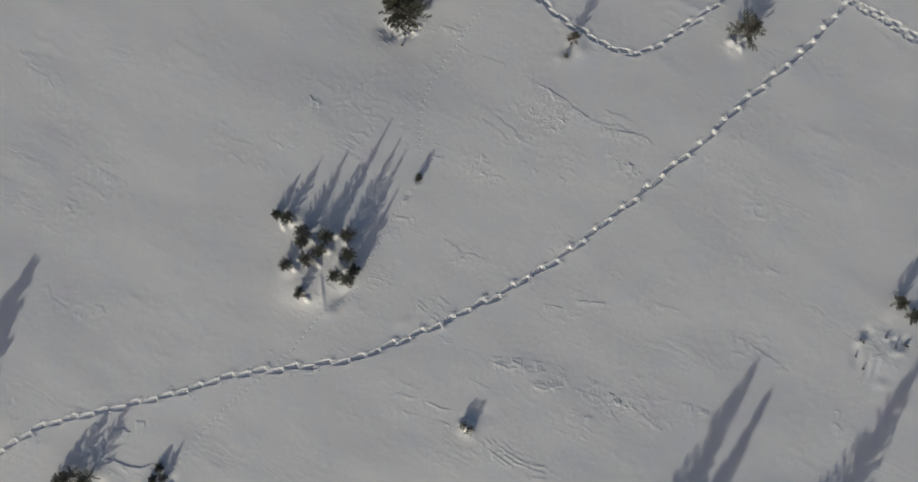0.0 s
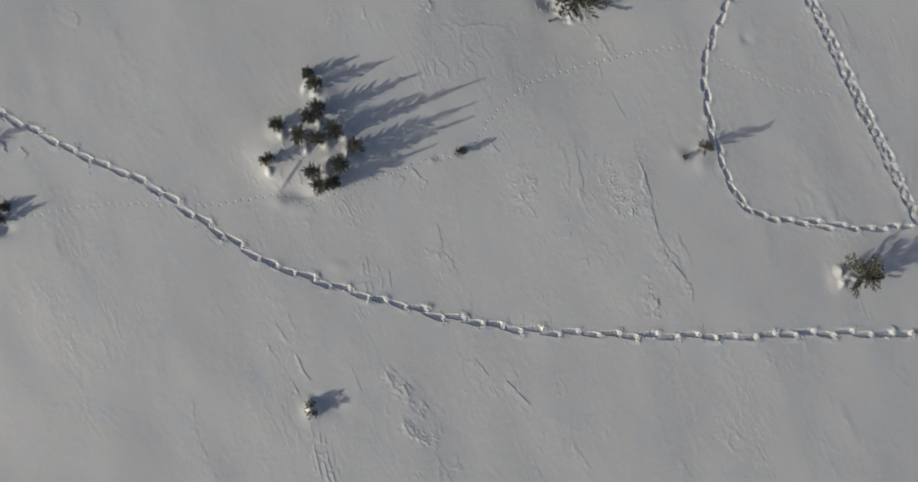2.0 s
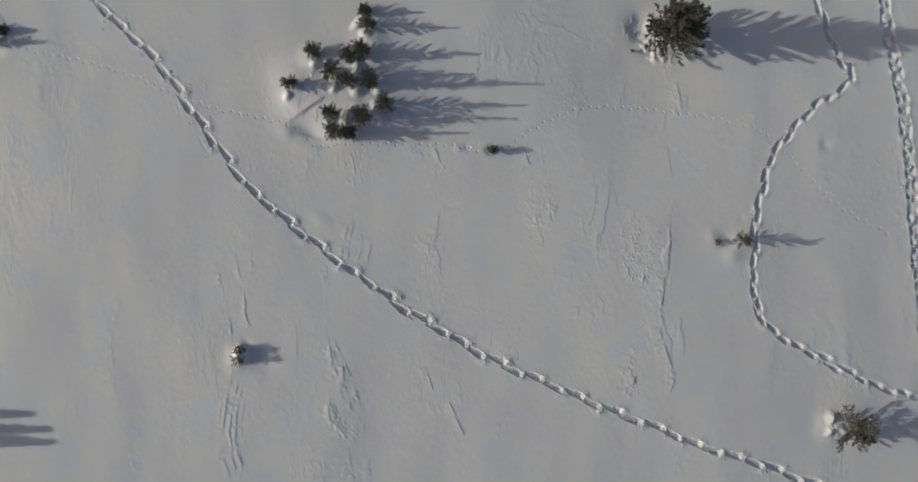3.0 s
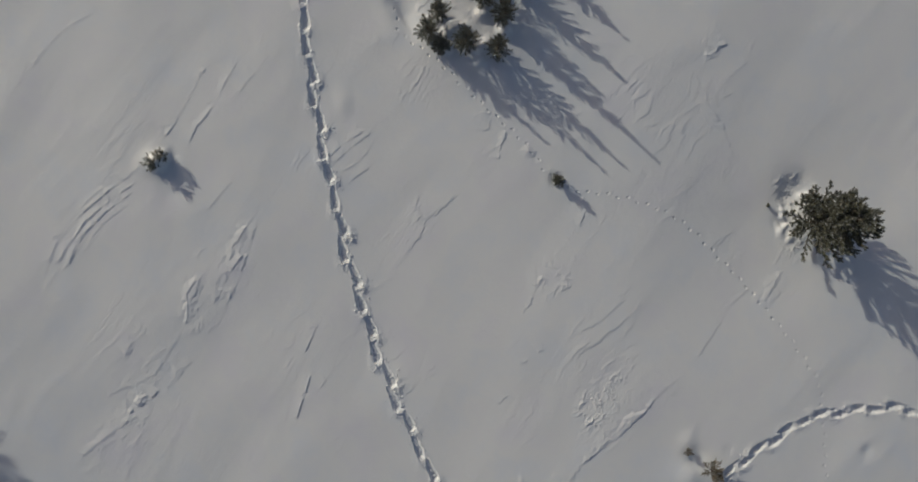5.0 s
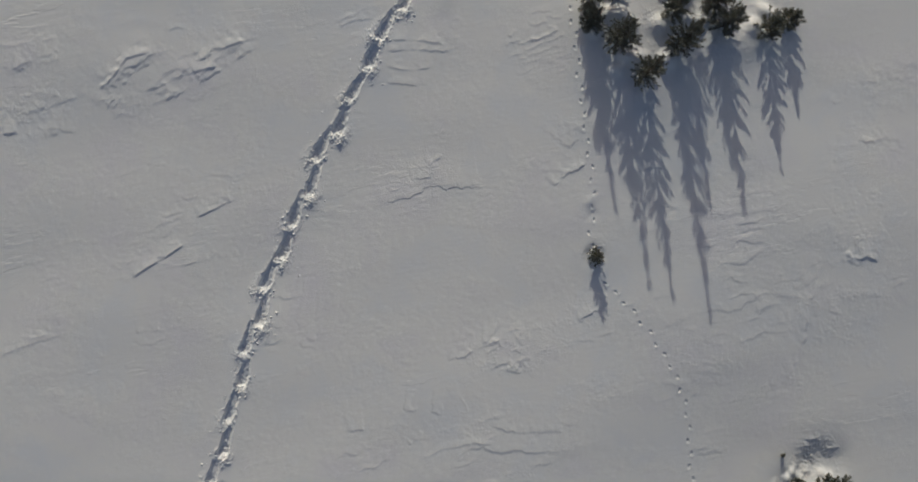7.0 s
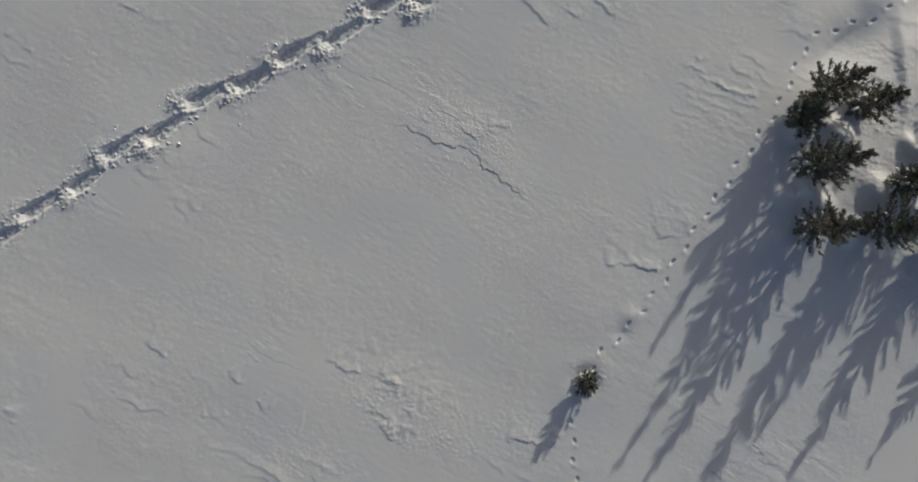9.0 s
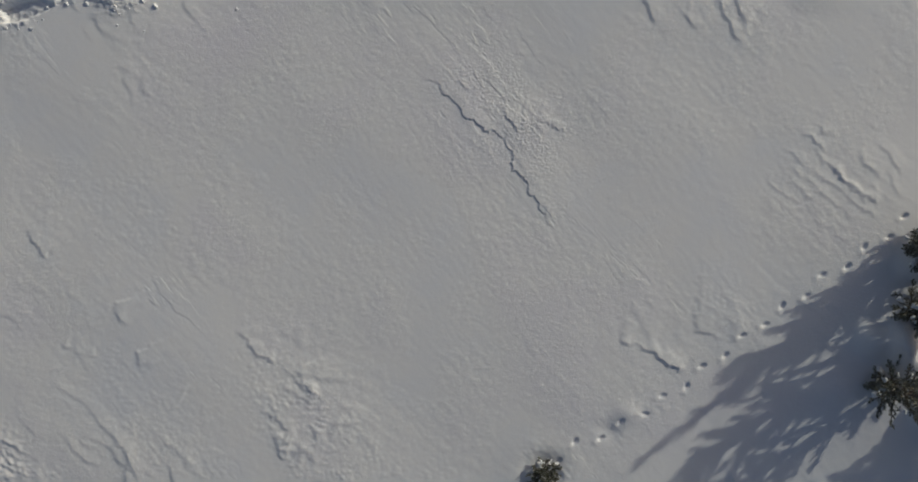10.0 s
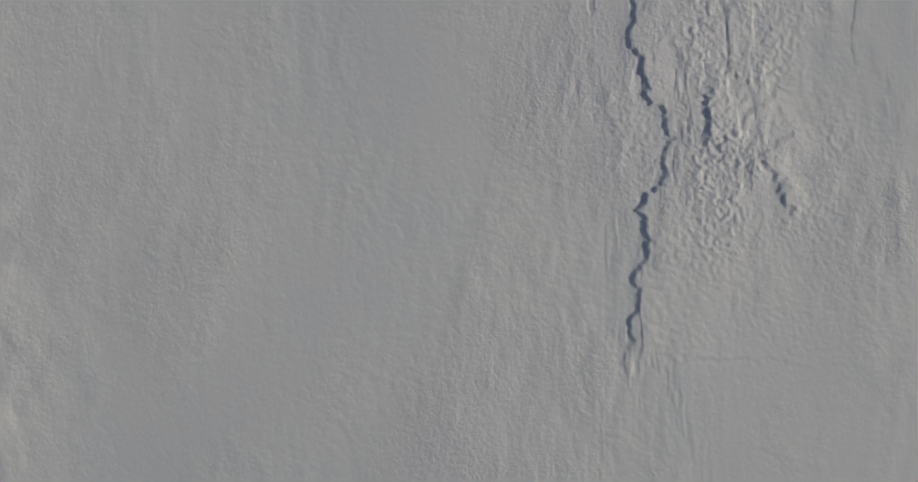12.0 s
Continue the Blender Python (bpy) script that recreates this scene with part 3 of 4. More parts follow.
# at the saplings
for row in (
    (-2.5, 1.32, 0.12, 0.1, 0, 0.018), (-2.4, 1.55, 0.1, 0.08, 0, -0.015), (-1.99, 2.15, 0.24, 0.22, 0, 0.05), (-1.98, 2.17, 0.19, 0.18, 0, -0.1),
    (-0.15, -7.5, 0.35, 0.25, -20, 0.055), (-0.14, -7.26, 0.24, 0.19, -30, 0.2, 1.6), (0.35, -6.85, 0.5, 0.3, 30, -0.04), (-0.3, -7.0, 0.15, 0.15, 0, -0.04),
    (3.74, 7.05, 0.26, 0.2, 60, -0.055), (3.4, 6.75, 0.25, 0.2, 0, 0.03), (3.35, 7.75, 0.12, 0.1, 0, -0.014), (4.15, 7.0, 0.3, 0.3, 0, 0.045),
):
    hump(*row)
# at the pine and the single spruces
for row in (
    (-2.95, 7.78, 0.45, 0.28, 20, -0.1), (-3.3, 8.05, 0.35, 0.25, 40, -0.07), (-2.3, 7.72, 0.2, 0.18, 0, -0.04), (-1.6, 8.72, 0.2, 0.12, 60, 0.03), (-2.4, 8.4, 0.55, 0.5, 0, 0.03),
    (10.05, 7.05, 0.4, 0.3, -26, 0.045), (10.3, 7.7, 0.5, 0.4, 0, 0.05),
    (-15.2, -9.6, 0.9, 0.6, 10, 0.14), (-14.4, -9.6, 0.3, 0.25, 0, -0.08), (-12.0, -9.75, 0.7, 0.5, 0, 0.13), (-11.5, -9.5, 0.18, 0.25, -20, -0.08),
):
    hump(*row)
# in the open
for row in (
    (-2.8, 8.2, 3.6, 2.7, -26, -0.12),
    (15.4, -4.6, 0.9, 0.6, 0, 0.04), (14.55, -4.6, 0.2, 0.35, 0, -0.04), (14.95, -3.65, 0.2, 0.2, 0, -0.045), (14.7, -4.0, 0.2, 0.14, 20, 0.04), (16.1, -4.4, 0.25, 0.16, 0, 0.04), (16.4, -4.0, 0.18, 0.2, 0, -0.04), (15.75, -3.85, 0.16, 0.12, 40, 0.03), (15.95, -3.95, 0.12, 0.1, 0, -0.025), (15.5, -5.6, 0.25, 0.2, 0, 0.03), (15.3, -5.0, 0.1, 0.5, -15, -0.02), (15.0, -4.9, 0.1, 0.45, -10, -0.02), (16.0, -2.8, 0.5, 0.4, 0, 0.045),
    (-14.1, -5.3, 0.5, 0.3, -26, -0.012), (-2.6, -3.3, 0.3, 0.2, 30, 0.02), (2.6, 11.0, 0.16, 0.12, 0, -0.025),
):
    hump(*row)

# broken crust
scarp([(0.85, -0.915), (0.52, -0.885), (0.29, -0.785), (0.16, -0.715), (0.04, -0.69), (-0.09, -0.67), (-0.19, -0.69), (-0.29, -0.685), (-0.39, -0.59), (-0.455, -0.485), (-0.5, -0.405), (-0.63, -0.392), (-0.715, -0.3), (-0.8, -0.248), (-0.92, -0.165), (-1.0, -0.1), (-1.2, -0.02)], 0.0145, 0.3, 0.02, 0.002, gaps=0.3)
scarp([(0.42, -1.0), (0.173, -0.95), (0.11, -0.868), (0.033, -0.854), (-0.059, -0.821), (-0.113, -0.84)], 0.015, 0.2, 0.018, 0.002)
scarp([(-0.06, -0.92), (-0.12, -0.9), (-0.2, -0.883), (-0.282, -0.88), (-0.324, -0.833), (-0.36, -0.76)], 0.015, 0.2, 0.018, 0.002)
scarp([(-0.36, -0.89), (-0.464, -0.91), (-0.551, -0.878), (-0.69, -0.83)], 0.004, 0.2, 0.018, 0.002)
scarp([(-0.5, -0.98), (-0.63, -0.985), (-0.83, -0.97)], 0.01, 0.15, 0.02)
scarp([(0.06, -0.515), (-0.03, -0.5), (-0.083, -0.498), (-0.15, -0.455)], 0.006, 0.1, 0.02)
scarp([(-2.15, 0.72), (-2.3, 0.66), (-2.5, 0.67), (-2.7, 0.73), (-2.88, 0.7)], 0.024, 0.2, 0.020)
scarp([(-2.75, 0.32), (-2.9, 0.27), (-3.16, 0.26), (-3.35, 0.02)], 0.014, 0.35, 0.030, 0.003)
scarp([(-1.0, 3.0), (-1.35, 3.0), (-1.6, 3.05), (-1.75, 2.85)], 0.02, 0.3, 0.030, 0.003)
for points, height, back, tooth, gaps in EDGES:
    scarp(points, height, back, tooth, gaps=gaps)


def comb(points, count, dx, dy, height, back):
    """Several wind ripples side by side."""
    for k in range(count):
        wave = 0.12 * math.sin(2.4 * k)
        scarp([(x + k * dx + wave * (n - 1), y + k * dy) for n, (x, y) in enumerate(points)], height * (1 - 0.1 * k), back, 0.02)


comb([(-4.0, -1.75), (-3.5, -1.9), (-3.0, -2.05)], 13, 0.03, 0.115, 0.015, 0.05)

# the knife edge and the hollow behind the clump
scarp([(-5.6, -2.95), (-5.6, -2.5), (-5.64, -2.1), (-5.7, -1.5), (-5.74, -0.9)], 0.045, 0.5, 0.006, 0, True, True)
scarp([(-5.25, -2.75), (-5.0, -2.55), (-4.75, -2.3), (-4.45, -1.95)], 0.03, 0.3, 0.006, 0, False, True)


def popcorn(cx, cy, a, b, turn, amount):
    """A patch of crumbly, wind-eaten crust."""
    c, s = math.cos(radians(turn)), math.sin(radians(turn))
    for g in SHEETS:
        if (w := g.window(cx, cy, 1.6 * max(a, b))) is None or not g.fine:
            continue
        j, i, x, y = w
        p, q = (x - cx) * c + (y - cy) * s, -(x - cx) * s + (y - cy) * c
        edge = np.exp(-(((p / a) ** 2 + (q / b) ** 2) ** 1.5)) * (0.35 + step(-0.3, 0.3, grad(x / 0.3, y / 0.3, 86)))
        px, py = 0.82 * x - 0.57 * y + 0.02 * grad(x / 0.09, y / 0.09, 87), 0.57 * x + 0.82 * y + 0.02 * grad(x / 0.09, y / 0.09, 88)
        if g.fine > 1:
            lumps = 0.5 * np.abs(grad(px / 0.03, py / 0.03, 83)) + 0.5 * np.abs(grad(py / 0.018, px / 0.018, 84)) + 0.2 * grad(px / 0.013, py / 0.013, 85)
        else:
            along, across = px * 0.985 + py * 0.17, py * 0.985 - px * 0.17
            lumps = 0.5 * np.abs(grad(along / 0.13, across / 0.06, 83)) + 0.7 * np.abs(grad(along / 0.06, across / 0.04, 84)) + 0.55 * ridges(x, y, 0.13, 92, 1.8, 0.3)
        g.z[j, i] += amount * (0.9 if g.fine == 1 else 1.0) * edge * lumps * (1.3 if math.hypot(cx, cy) > 4 else 1.0)


for row in PATCHES:
    popcorn(*row)

# snow pillows between the young spruces
pillow = np.random.default_rng(33)
for x, y in ((-7.2, 0.5), (-6.8, 0.45), (-6.55, 0.1), (-6.1, -0.1), (-6.6, -0.9), (-6.75, -1.25), (-6.2, -0.75), (-5.8, -0.35), (-5.75, -1.1), (-5.1, 0.05), (-5.35, -0.45), (-4.75, -0.25), (-4.35, -0.35), (-4.6, -0.45), (-4.75, -1.2), (-4.4, -1.15), (-4.8, -1.75), (-6.2, -2.3), (-6.5, -2.15), (-5.0, -0.9)):
    hump(x + pillow.normal(0, 0.06), y + pillow.normal(0, 0.06), pillow.uniform(0.14, 0.24), pillow.uniform(0.1, 0.17), pillow.uniform(0, 180), pillow.uniform(0.06, 0.12), 1.3)
for _ in range(14):
    a = pillow.uniform(-2.9, -0.6)
    hump(-2.42 + math.cos(a) * pillow.uniform(0.5, 0.85), 8.38 + math.sin(a) * pillow.uniform(0.5, 0.8), pillow.uniform(0.06, 0.13), pillow.uniform(0.05, 0.09), pillow.uniform(0, 180), pillow.uniform(0.02, 0.042), 1.3)
for _ in range(8):
    hump(10.1 + pillow.normal(0, 0.22), 7.3 + pillow.normal(0, 0.18), pillow.uniform(0.09, 0.17), pillow.uniform(0.07, 0.13), pillow.uniform(0, 180), pillow.uniform(0.03, 0.06), 1.3)

# tracks
boot_trail(MAIN_TRAIL, 0.636, 0.04, 0.46, 0.18, 0.064, 0.038, 52, 100, drag=0.34)
boot_trail(LOOP_TRAIL, 0.44, 0.048, 0.44, 0.14, 0.056, 0.022, 9, 5000, drag=0.2)
boot_trail(WIDE_TRAIL, 0.33, 0.025, 0.46, 0.14, 0.04, 0.02, 8, 9000, drag=0.36)
boot_trail([(x + 0.06, y + 0.12) for x, y in WIDE_TRAIL], 0.37, 0.025, 0.48, 0.14, 0.037, 0.02, 8, 14000, drag=0.36)
paw_trail(FOX_TRAIL, 0.245, 0.032, 5)
boot_trail([(-17.95, -5.8), (-17.7, -6.8), (-17.5, -7.6)], 0.62, 0.06, 0.2, 0.13, 0.016, 0.005, 0.0, 19000)


def snow_field():
    """The three grids as one mesh: each finer one fills a hole in the coarser and meets it along its rim."""
    for g in SHEETS:
        dug = g.dug * (1 - np.clip(g.filled, 0, 0.92))
        g.z += g.piled * (1 - np.clip(dug / 0.05, 0, 1)) - dug
    core_i, core_j = int(np.argmin(np.abs(WIDE.xs - X0))), int(np.argmin(np.abs(WIDE.ys - Y0)))
    gone = np.zeros((len(WIDE.ys) - 1, len(WIDE.xs) - 1), bool)
    for j, i in np.argwhere(TILES > 0):
        gone[core_j + 8 * j : core_j + 8 * j + 8, core_i + 8 * i : core_i + 8 * i + 8] = True
    # where a finer grid meets the coarse one, its rim lies on the coarse one's edges
    for (j, i), g in [*TILE_SHEETS.items(), *(((j, i), MID) for j, i in np.argwhere(TILES == 2))]:
        oi, oj = (0, 0) if g is not MID else ((i - 22) * 40, (j - 13) * 40)
        n = 40 if g is MID else len(g.xs) - 1
        for dj, di, row, col in ((-1, 0, oj, None), (1, 0, oj + n, None), (0, -1, None, oi), (0, 1, None, oi + n)):
            if 0 <= j + dj < 45 and 0 <= i + di < 62 and TILES[j + dj, i + di]:
                if cells(j + dj, i + di) < n:
                    other = TILE_SHEETS[(j + dj, i + di)]
                    if row is not None:
                        g.z[row, oi : oi + n + 1] = np.interp(g.xs[oi : oi + n + 1], other.xs, other.z[0 if dj > 0 else -1])
                    else:
                        g.z[oj : oj + n + 1, col] = np.interp(g.ys[oj : oj + n + 1], other.ys, other.z[:, 0 if di > 0 else -1])
                continue
            if row is not None:
                wj = core_j + 8 * j + (8 if dj > 0 else 0)
                g.z[row, oi : oi + n + 1] = np.interp(g.xs[oi : oi + n + 1], WIDE.xs, WIDE.z[wj])
            else:
                wi = core_i + 8 * i + (8 if di > 0 else 0)
                g.z[oj : oj + n + 1, col] = np.interp(g.ys[oj : oj + n + 1], WIDE.ys, WIDE.z[:, wi])
    i0, i1 = (int(np.argmin(np.abs(MID.xs - v))) for v in (CLOSE.xs[0], CLOSE.xs[-1]))
    j0, j1 = (int(np.argmin(np.abs(MID.ys - v))) for v in (CLOSE.ys[0], CLOSE.ys[-1]))
    for row, j in ((0, j0), (-1, j1)):
        CLOSE.z[row] = np.interp(CLOSE.xs, MID.xs, MID.z[j])
    for col, i in ((0, i0), (-1, i1)):
        CLOSE.z[:, col] = np.interp(CLOSE.ys, MID.ys, MID.z[:, i])
    places, faces, start = [], [], 0
    for g in SHEETS:
        gx, gy = np.meshgrid(g.xs, g.ys)
        ny, nx = gx.shape
        places.append(np.stack([gx, gy, g.z], -1).reshape(-1, 3))
        keep = np.ones((ny - 1, nx - 1), bool)
        if g is WIDE:
            keep = ~gone
        elif g is MID:
            keep[j0:j1, i0:i1] = False
        corner = (np.arange(ny - 1)[:, None] * nx + np.arange(nx - 1))[keep]
        faces.append(start + np.stack([corner, corner + 1, corner + nx + 1, corner + nx], -1))
        start += nx * ny
    places, faces = np.vstack(places), np.vstack(faces)
    used = np.zeros(len(places), bool)
    used[faces.ravel()] = True
    renumber = np.cumsum(used) - 1
    places, faces = places[used], renumber[faces]
    me = bpy.data.meshes.new("ground")
    me.vertices.add(len(places))
    me.vertices.foreach_set("co", places.astype(np.float32).ravel())
    me.loops.add(faces.size)
    me.loops.foreach_set("vertex_index", faces.astype(np.int32).ravel())
    me.polygons.add(len(faces))
    me.polygons.foreach_set("loop_start", np.arange(0, faces.size, 4, dtype=np.int32))
    me.polygons.foreach_set("use_smooth", np.ones(len(faces), bool))
    me.update(calc_edges=True)
    me.materials.append(SNOW)
    return tagged(new("ground", me), "wind-packed white snow field crossed by boot and paw tracks", "snow", kind="structure")


snow_field()


def height_at(x, y):
    tile = TILE_SHEETS.get((int((y - Y0) // TILE), int((x - X0) // TILE)))
    for g in (CLOSE, MID, *([tile] if tile else []), WIDE):
        if g.xs[0] < x < g.xs[-1] and g.ys[0] < y < g.ys[-1]:
            i, j = int(np.searchsorted(g.xs, x)), int(np.searchsorted(g.ys, y))
            return float(g.z[j - 1 : j + 1, i - 1 : i + 1].mean())
    return 0.0


# ---- things ----
def mesh_from(name, verts, faces, mat, smooth=False):
    me = bpy.data.meshes.new(name)
    me.from_pydata(verts, [], faces)
    me.polygons.foreach_set("use_smooth", np.full(len(faces), smooth))
    me.materials.append(mat)
    return me


def part(name, verts, faces, mat, parent, label="", smooth=False):
    ob = new(name, mesh_from(name, verts, faces, mat, smooth))
    ob.parent = parent
    return tagged(ob, label)


def tube(path, radii, sides=6):
    """A tapered tube along a path: verts and faces."""
    verts, faces = [], []
    path = [Vector(p) for p in path]
    for k, p in enumerate(path):
        way = (path[min(k + 1, len(path) - 1)] - path[max(k - 1, 0)]).normalized()
        side = way.orthogonal().normalized()
        other = way.cross(side)
        for n in range(sides):
            a = 2 * math.pi * n / sides
            verts.append(p + radii[k] * (math.cos(a) * side + math.sin(a) * other))
    for k in range(len(path) - 1):
        for n in range(sides):
            m = (n + 1) % sides
            faces.append((k * sides + n, k * sides + m, (k + 1) * sides + m, (k + 1) * sides + n))
    faces.append(tuple(range(sides))[::-1])
    faces.append(tuple((len(path) - 1) * sides + n for n in range(sides)))
    return verts, faces


def joined(pieces):
    verts, faces = [], []
    for v, f in pieces:
        k = len(verts)
        verts += v
        faces += [tuple(n + k for n in face) for face in f]
    return verts, faces


def brush(r, start, way, length, needles, needle, width, spread=0.9):
    """Needles all round a twig: thin bent blades."""
    way = way / np.linalg.norm(way)
    t = r.random(needles) ** 0.9
    base = start + np.outer(t * length, way)
    out = r.normal(size=(needles, 3))
    out -= np.outer(out @ way, way)
    out /= np.linalg.norm(out, axis=1)[:, None]
    d = out * spread + way * r.uniform(0.5, 1.0, (needles, 1))
    d /= np.linalg.norm(d, axis=1)[:, None]
    side = np.cross(d, r.normal(size=(needles, 3)))
    side /= np.linalg.norm(side, axis=1)[:, None]
    size = needle * r.uniform(0.7, 1.2, (needles, 1)) * (1 - 0.35 * t[:, None])
    return np.stack([base - side * width, base + side * width, base + d * size], 1).reshape(-1, 3)


def conifer_meshes(h, radius, seed, whorls=8, limbs=6, twigs=6, needles=34, needle=0.055, lift=0.45, round_top=0.8, width=0.005, low=0.06, gaps=0.1, twig_len=0.16, scatter=1.0, leader=0.14, shoulder=0.0):
    """Trunk with limbs, and the needle crown, of a small conifer that stands on the origin."""
    r = np.random.default_rng(seed)
    lean = r.normal(0, 0.03, 2)
    lop, lop_way = r.uniform(0.05, 0.25), r.uniform(0, 6.28)
    wood = [tube([(0, 0, -0.35), (lean[0] * h * 0.5, lean[1] * h * 0.5, h * 0.5), (lean[0] * h, lean[1] * h, h * 0.99)], [0.022 * h, 0.015 * h, 0.003 * h])]
    blades = []
    for k in range(whorls):
        turn = r.uniform(0, 6.28)
        for n in range(limbs):
            if r.random() < gaps:
                continue
            f = low + (1 - low) * np.clip((k + scatter * r.uniform(-0.7, 0.7)) / whorls, 0, 0.97)
            z = f * h
            a = turn + 6.283 * n / limbs + r.normal(0, 0.35)
            full = min(1.0, (1 - f) / (1 - shoulder)) ** round_top * (1 if f > shoulder else 0.75 + 0.25 * f / shoulder)
            reach = radius * max(0.08, full) * (1 + lop * math.cos(a - lop_way))
            size = reach * r.uniform(0.68, 1.14)
            up = lift * (0.5 + 1.4 * f) + r.normal(0, 0.1)
            origin = np.array([lean[0] * z, lean[1] * z, z])
            tip = origin + np.array([math.cos(a) * size, math.sin(a) * size, up * size])
            bend = (origin + tip) / 2 + np.array([0, 0, -0.1 * size])
            wood.append(tube([origin, bend, tip], [0.006 * h + 0.003, 0.004 * h + 0.002, 0.002], 4))
            axis_way = tip - bend
            short = min(1.0, 0.35 + size / radius)
            blades.append(brush(r, tip - axis_way * 0.3, axis_way, twig_len * 1.1 * short, int(needles * 1.2), needle * (0.6 + 0.4 * short), width))
            count = max(2, round(twigs * short))
            for q in range(count):
                t = 0.12 + 0.85 * (q + r.random()) / count
                at = (1 - t) ** 2 * origin + 2 * t * (1 - t) * bend + t * t * tip
                fork = a + (1 if q % 2 else -1) * r.uniform(0.3, 1.0)
                way = np.array([math.cos(fork), math.sin(fork), up + r.uniform(0.0, 0.6)])
                blades.append(brush(r, at, way, twig_len * r.uniform(0.7, 1.25) * (1.1 - 0.4 * t) * short, needles, needle * (0.6 + 0.4 * short), width))
    top = np.array([lean[0] * h, lean[1] * h, h * (1 - leader)])
    blades.append(brush(r, top, np.array([0, 0, 1.0]), h * leader + 0.02, int(needles * leader / 0.14), needle * (0.6 if leader < 0.2 else 0.42), width * 0.8, 0.5))
    verts = np.vstack(blades)
    faces = np.arange(len(verts)).reshape(-1, 3)
    return joined(wood), (verts.tolist(), faces.tolist())


def snow_load(h, radius, seed, count):
    """Small lumps of snow that lie on the lower branches."""
    r = np.random.default_rng(seed)
    bm = bmesh.new()
    bmesh.ops.create_icosphere(bm, subdivisions=2, radius=1.0)
    ball = np.array([v.co for v in bm.verts])
    tris = np.array([[v.index for v in f.verts] for f in bm.faces])
    bm.free()
    verts, faces = [], []
    for n in range(count):
        a, f = r.uniform(0, 6.28), r.uniform(0.02, 0.3)
        reach = radius * (1 - f) * r.uniform(0.3, 0.85)
        lump = ball * (1 + 0.25 * np.sin(5 * ball[:, :1] + r.uniform(0, 6)) + r.normal(0, 0.16, (len(ball), 1)))
        lump = lump * r.uniform(0.01, 0.026) * (r.uniform(1.2, 2.2), 1.0, 0.5)
        c, k = math.cos(a), math.sin(a)
        lump = np.stack([c * lump[:, 0] - k * lump[:, 1], k * lump[:, 0] + c * lump[:, 1], lump[:, 2]], 1)
        verts.append(lump + (c * reach, k * reach, f * h + 0.2 * reach))
        faces.append(tris + n * len(ball))
    return np.vstack(verts).tolist(), np.vstack(faces).tolist()


def conifer(name, label, x, y, mat, group="", sink=0.0, turn=0.0, load=0, **kw):
    wood, crown = conifer_meshes(**kw)
    tree = tagged(new(name), label, "tree", group)
    part("trunk", *wood, BARK, tree, "bare brown trunk and limbs")
    part("crown", *crown, mat, tree, "dense dark green needles")
    if load:
        lumps = part("snow_load", *snow_load(kw["h"], kw["radius"], kw["seed"] + 900, load), SNOW, tree, "", True)
        tagged(lumps, "white snow lying on the low branches", kind="stuff")
    tree.matrix_basis = pose(x, y, height_at(x, y) - sink, 0, 0, turn)
    return tree


# the clump of young spruces
SPRUCE = "young dark green spruce half buried in a snow drift"
for n, (x, y, h, rad, w) in enumerate((
    (-7.39, 0.8, 0.5, 0.22, 5), (-6.95, 0.72, 0.75, 0.32, 6), (-6.37, 0.18, 1.03, 0.36, 8), (-6.42, -0.25, 0.78, 0.3, 6), (-7.05, -1.12, 0.57, 0.3, 5), (-6.18, -0.94, 1.08, 0.38, 8), (-5.71, -0.6, 0.94, 0.29, 7),
    (-5.44, 0.01, 1.44, 0.37, 10), (-6.47, -2.14, 0.5, 0.28, 5), (-4.65, 0.03, 1.17, 0.35, 8), (-4.58, -0.72, 1.26, 0.36, 9), (-5.12, -1.5, 0.9, 0.3, 7), (-4.62, -1.64, 1.1, 0.36, 8), (-4.4, -1.3, 0.63, 0.27, 6),
)):
    conifer("spruce", SPRUCE if h > 0.7 else "small spruce top sticking out of a snow drift", x, y, NEEDLE_DARK, "spruce clump", h=h, radius=0.95 * rad, seed=200 + n, whorls=w + 3, limbs=9, twigs=10, needles=34, needle=0.026, lift=0.4, round_top=1.6, width=0.0045, twig_len=0.07, low=0.0, gaps=0.14, leader=0.12, shoulder=0.26, load=12)

# single trees and bushes
conifer("pine", "bushy dark green pine standing alone in the snow", -2.5, 8.46, NEEDLE, h=2.2, radius=0.95, seed=301, whorls=11, limbs=12, twigs=10, needles=72, needle=0.062, lift=0.5, round_top=0.5, width=0.0085, low=0.06, gaps=0.03, twig_len=0.19, load=14)
conifer("spruce", "open grown olive green spruce with snow at its foot", 10.33, 7.65, NEEDLE, h=1.15, radius=0.8, seed=302, whorls=8, limbs=8, twigs=9, needles=54, needle=0.05, lift=0.35, round_top=0.8, twig_len=0.17, width=0.006, gaps=0.14, load=12)
conifer("sapling", "tiny green conifer top in a snow hollow", -1.97, 2.17, NEEDLE, "conifer tops", h=0.4, radius=0.17, seed=303, whorls=6, limbs=7, twigs=5, needles=34, needle=0.03, lift=0.6, twig_len=0.06, gaps=0.03, width=0.004, load=26)
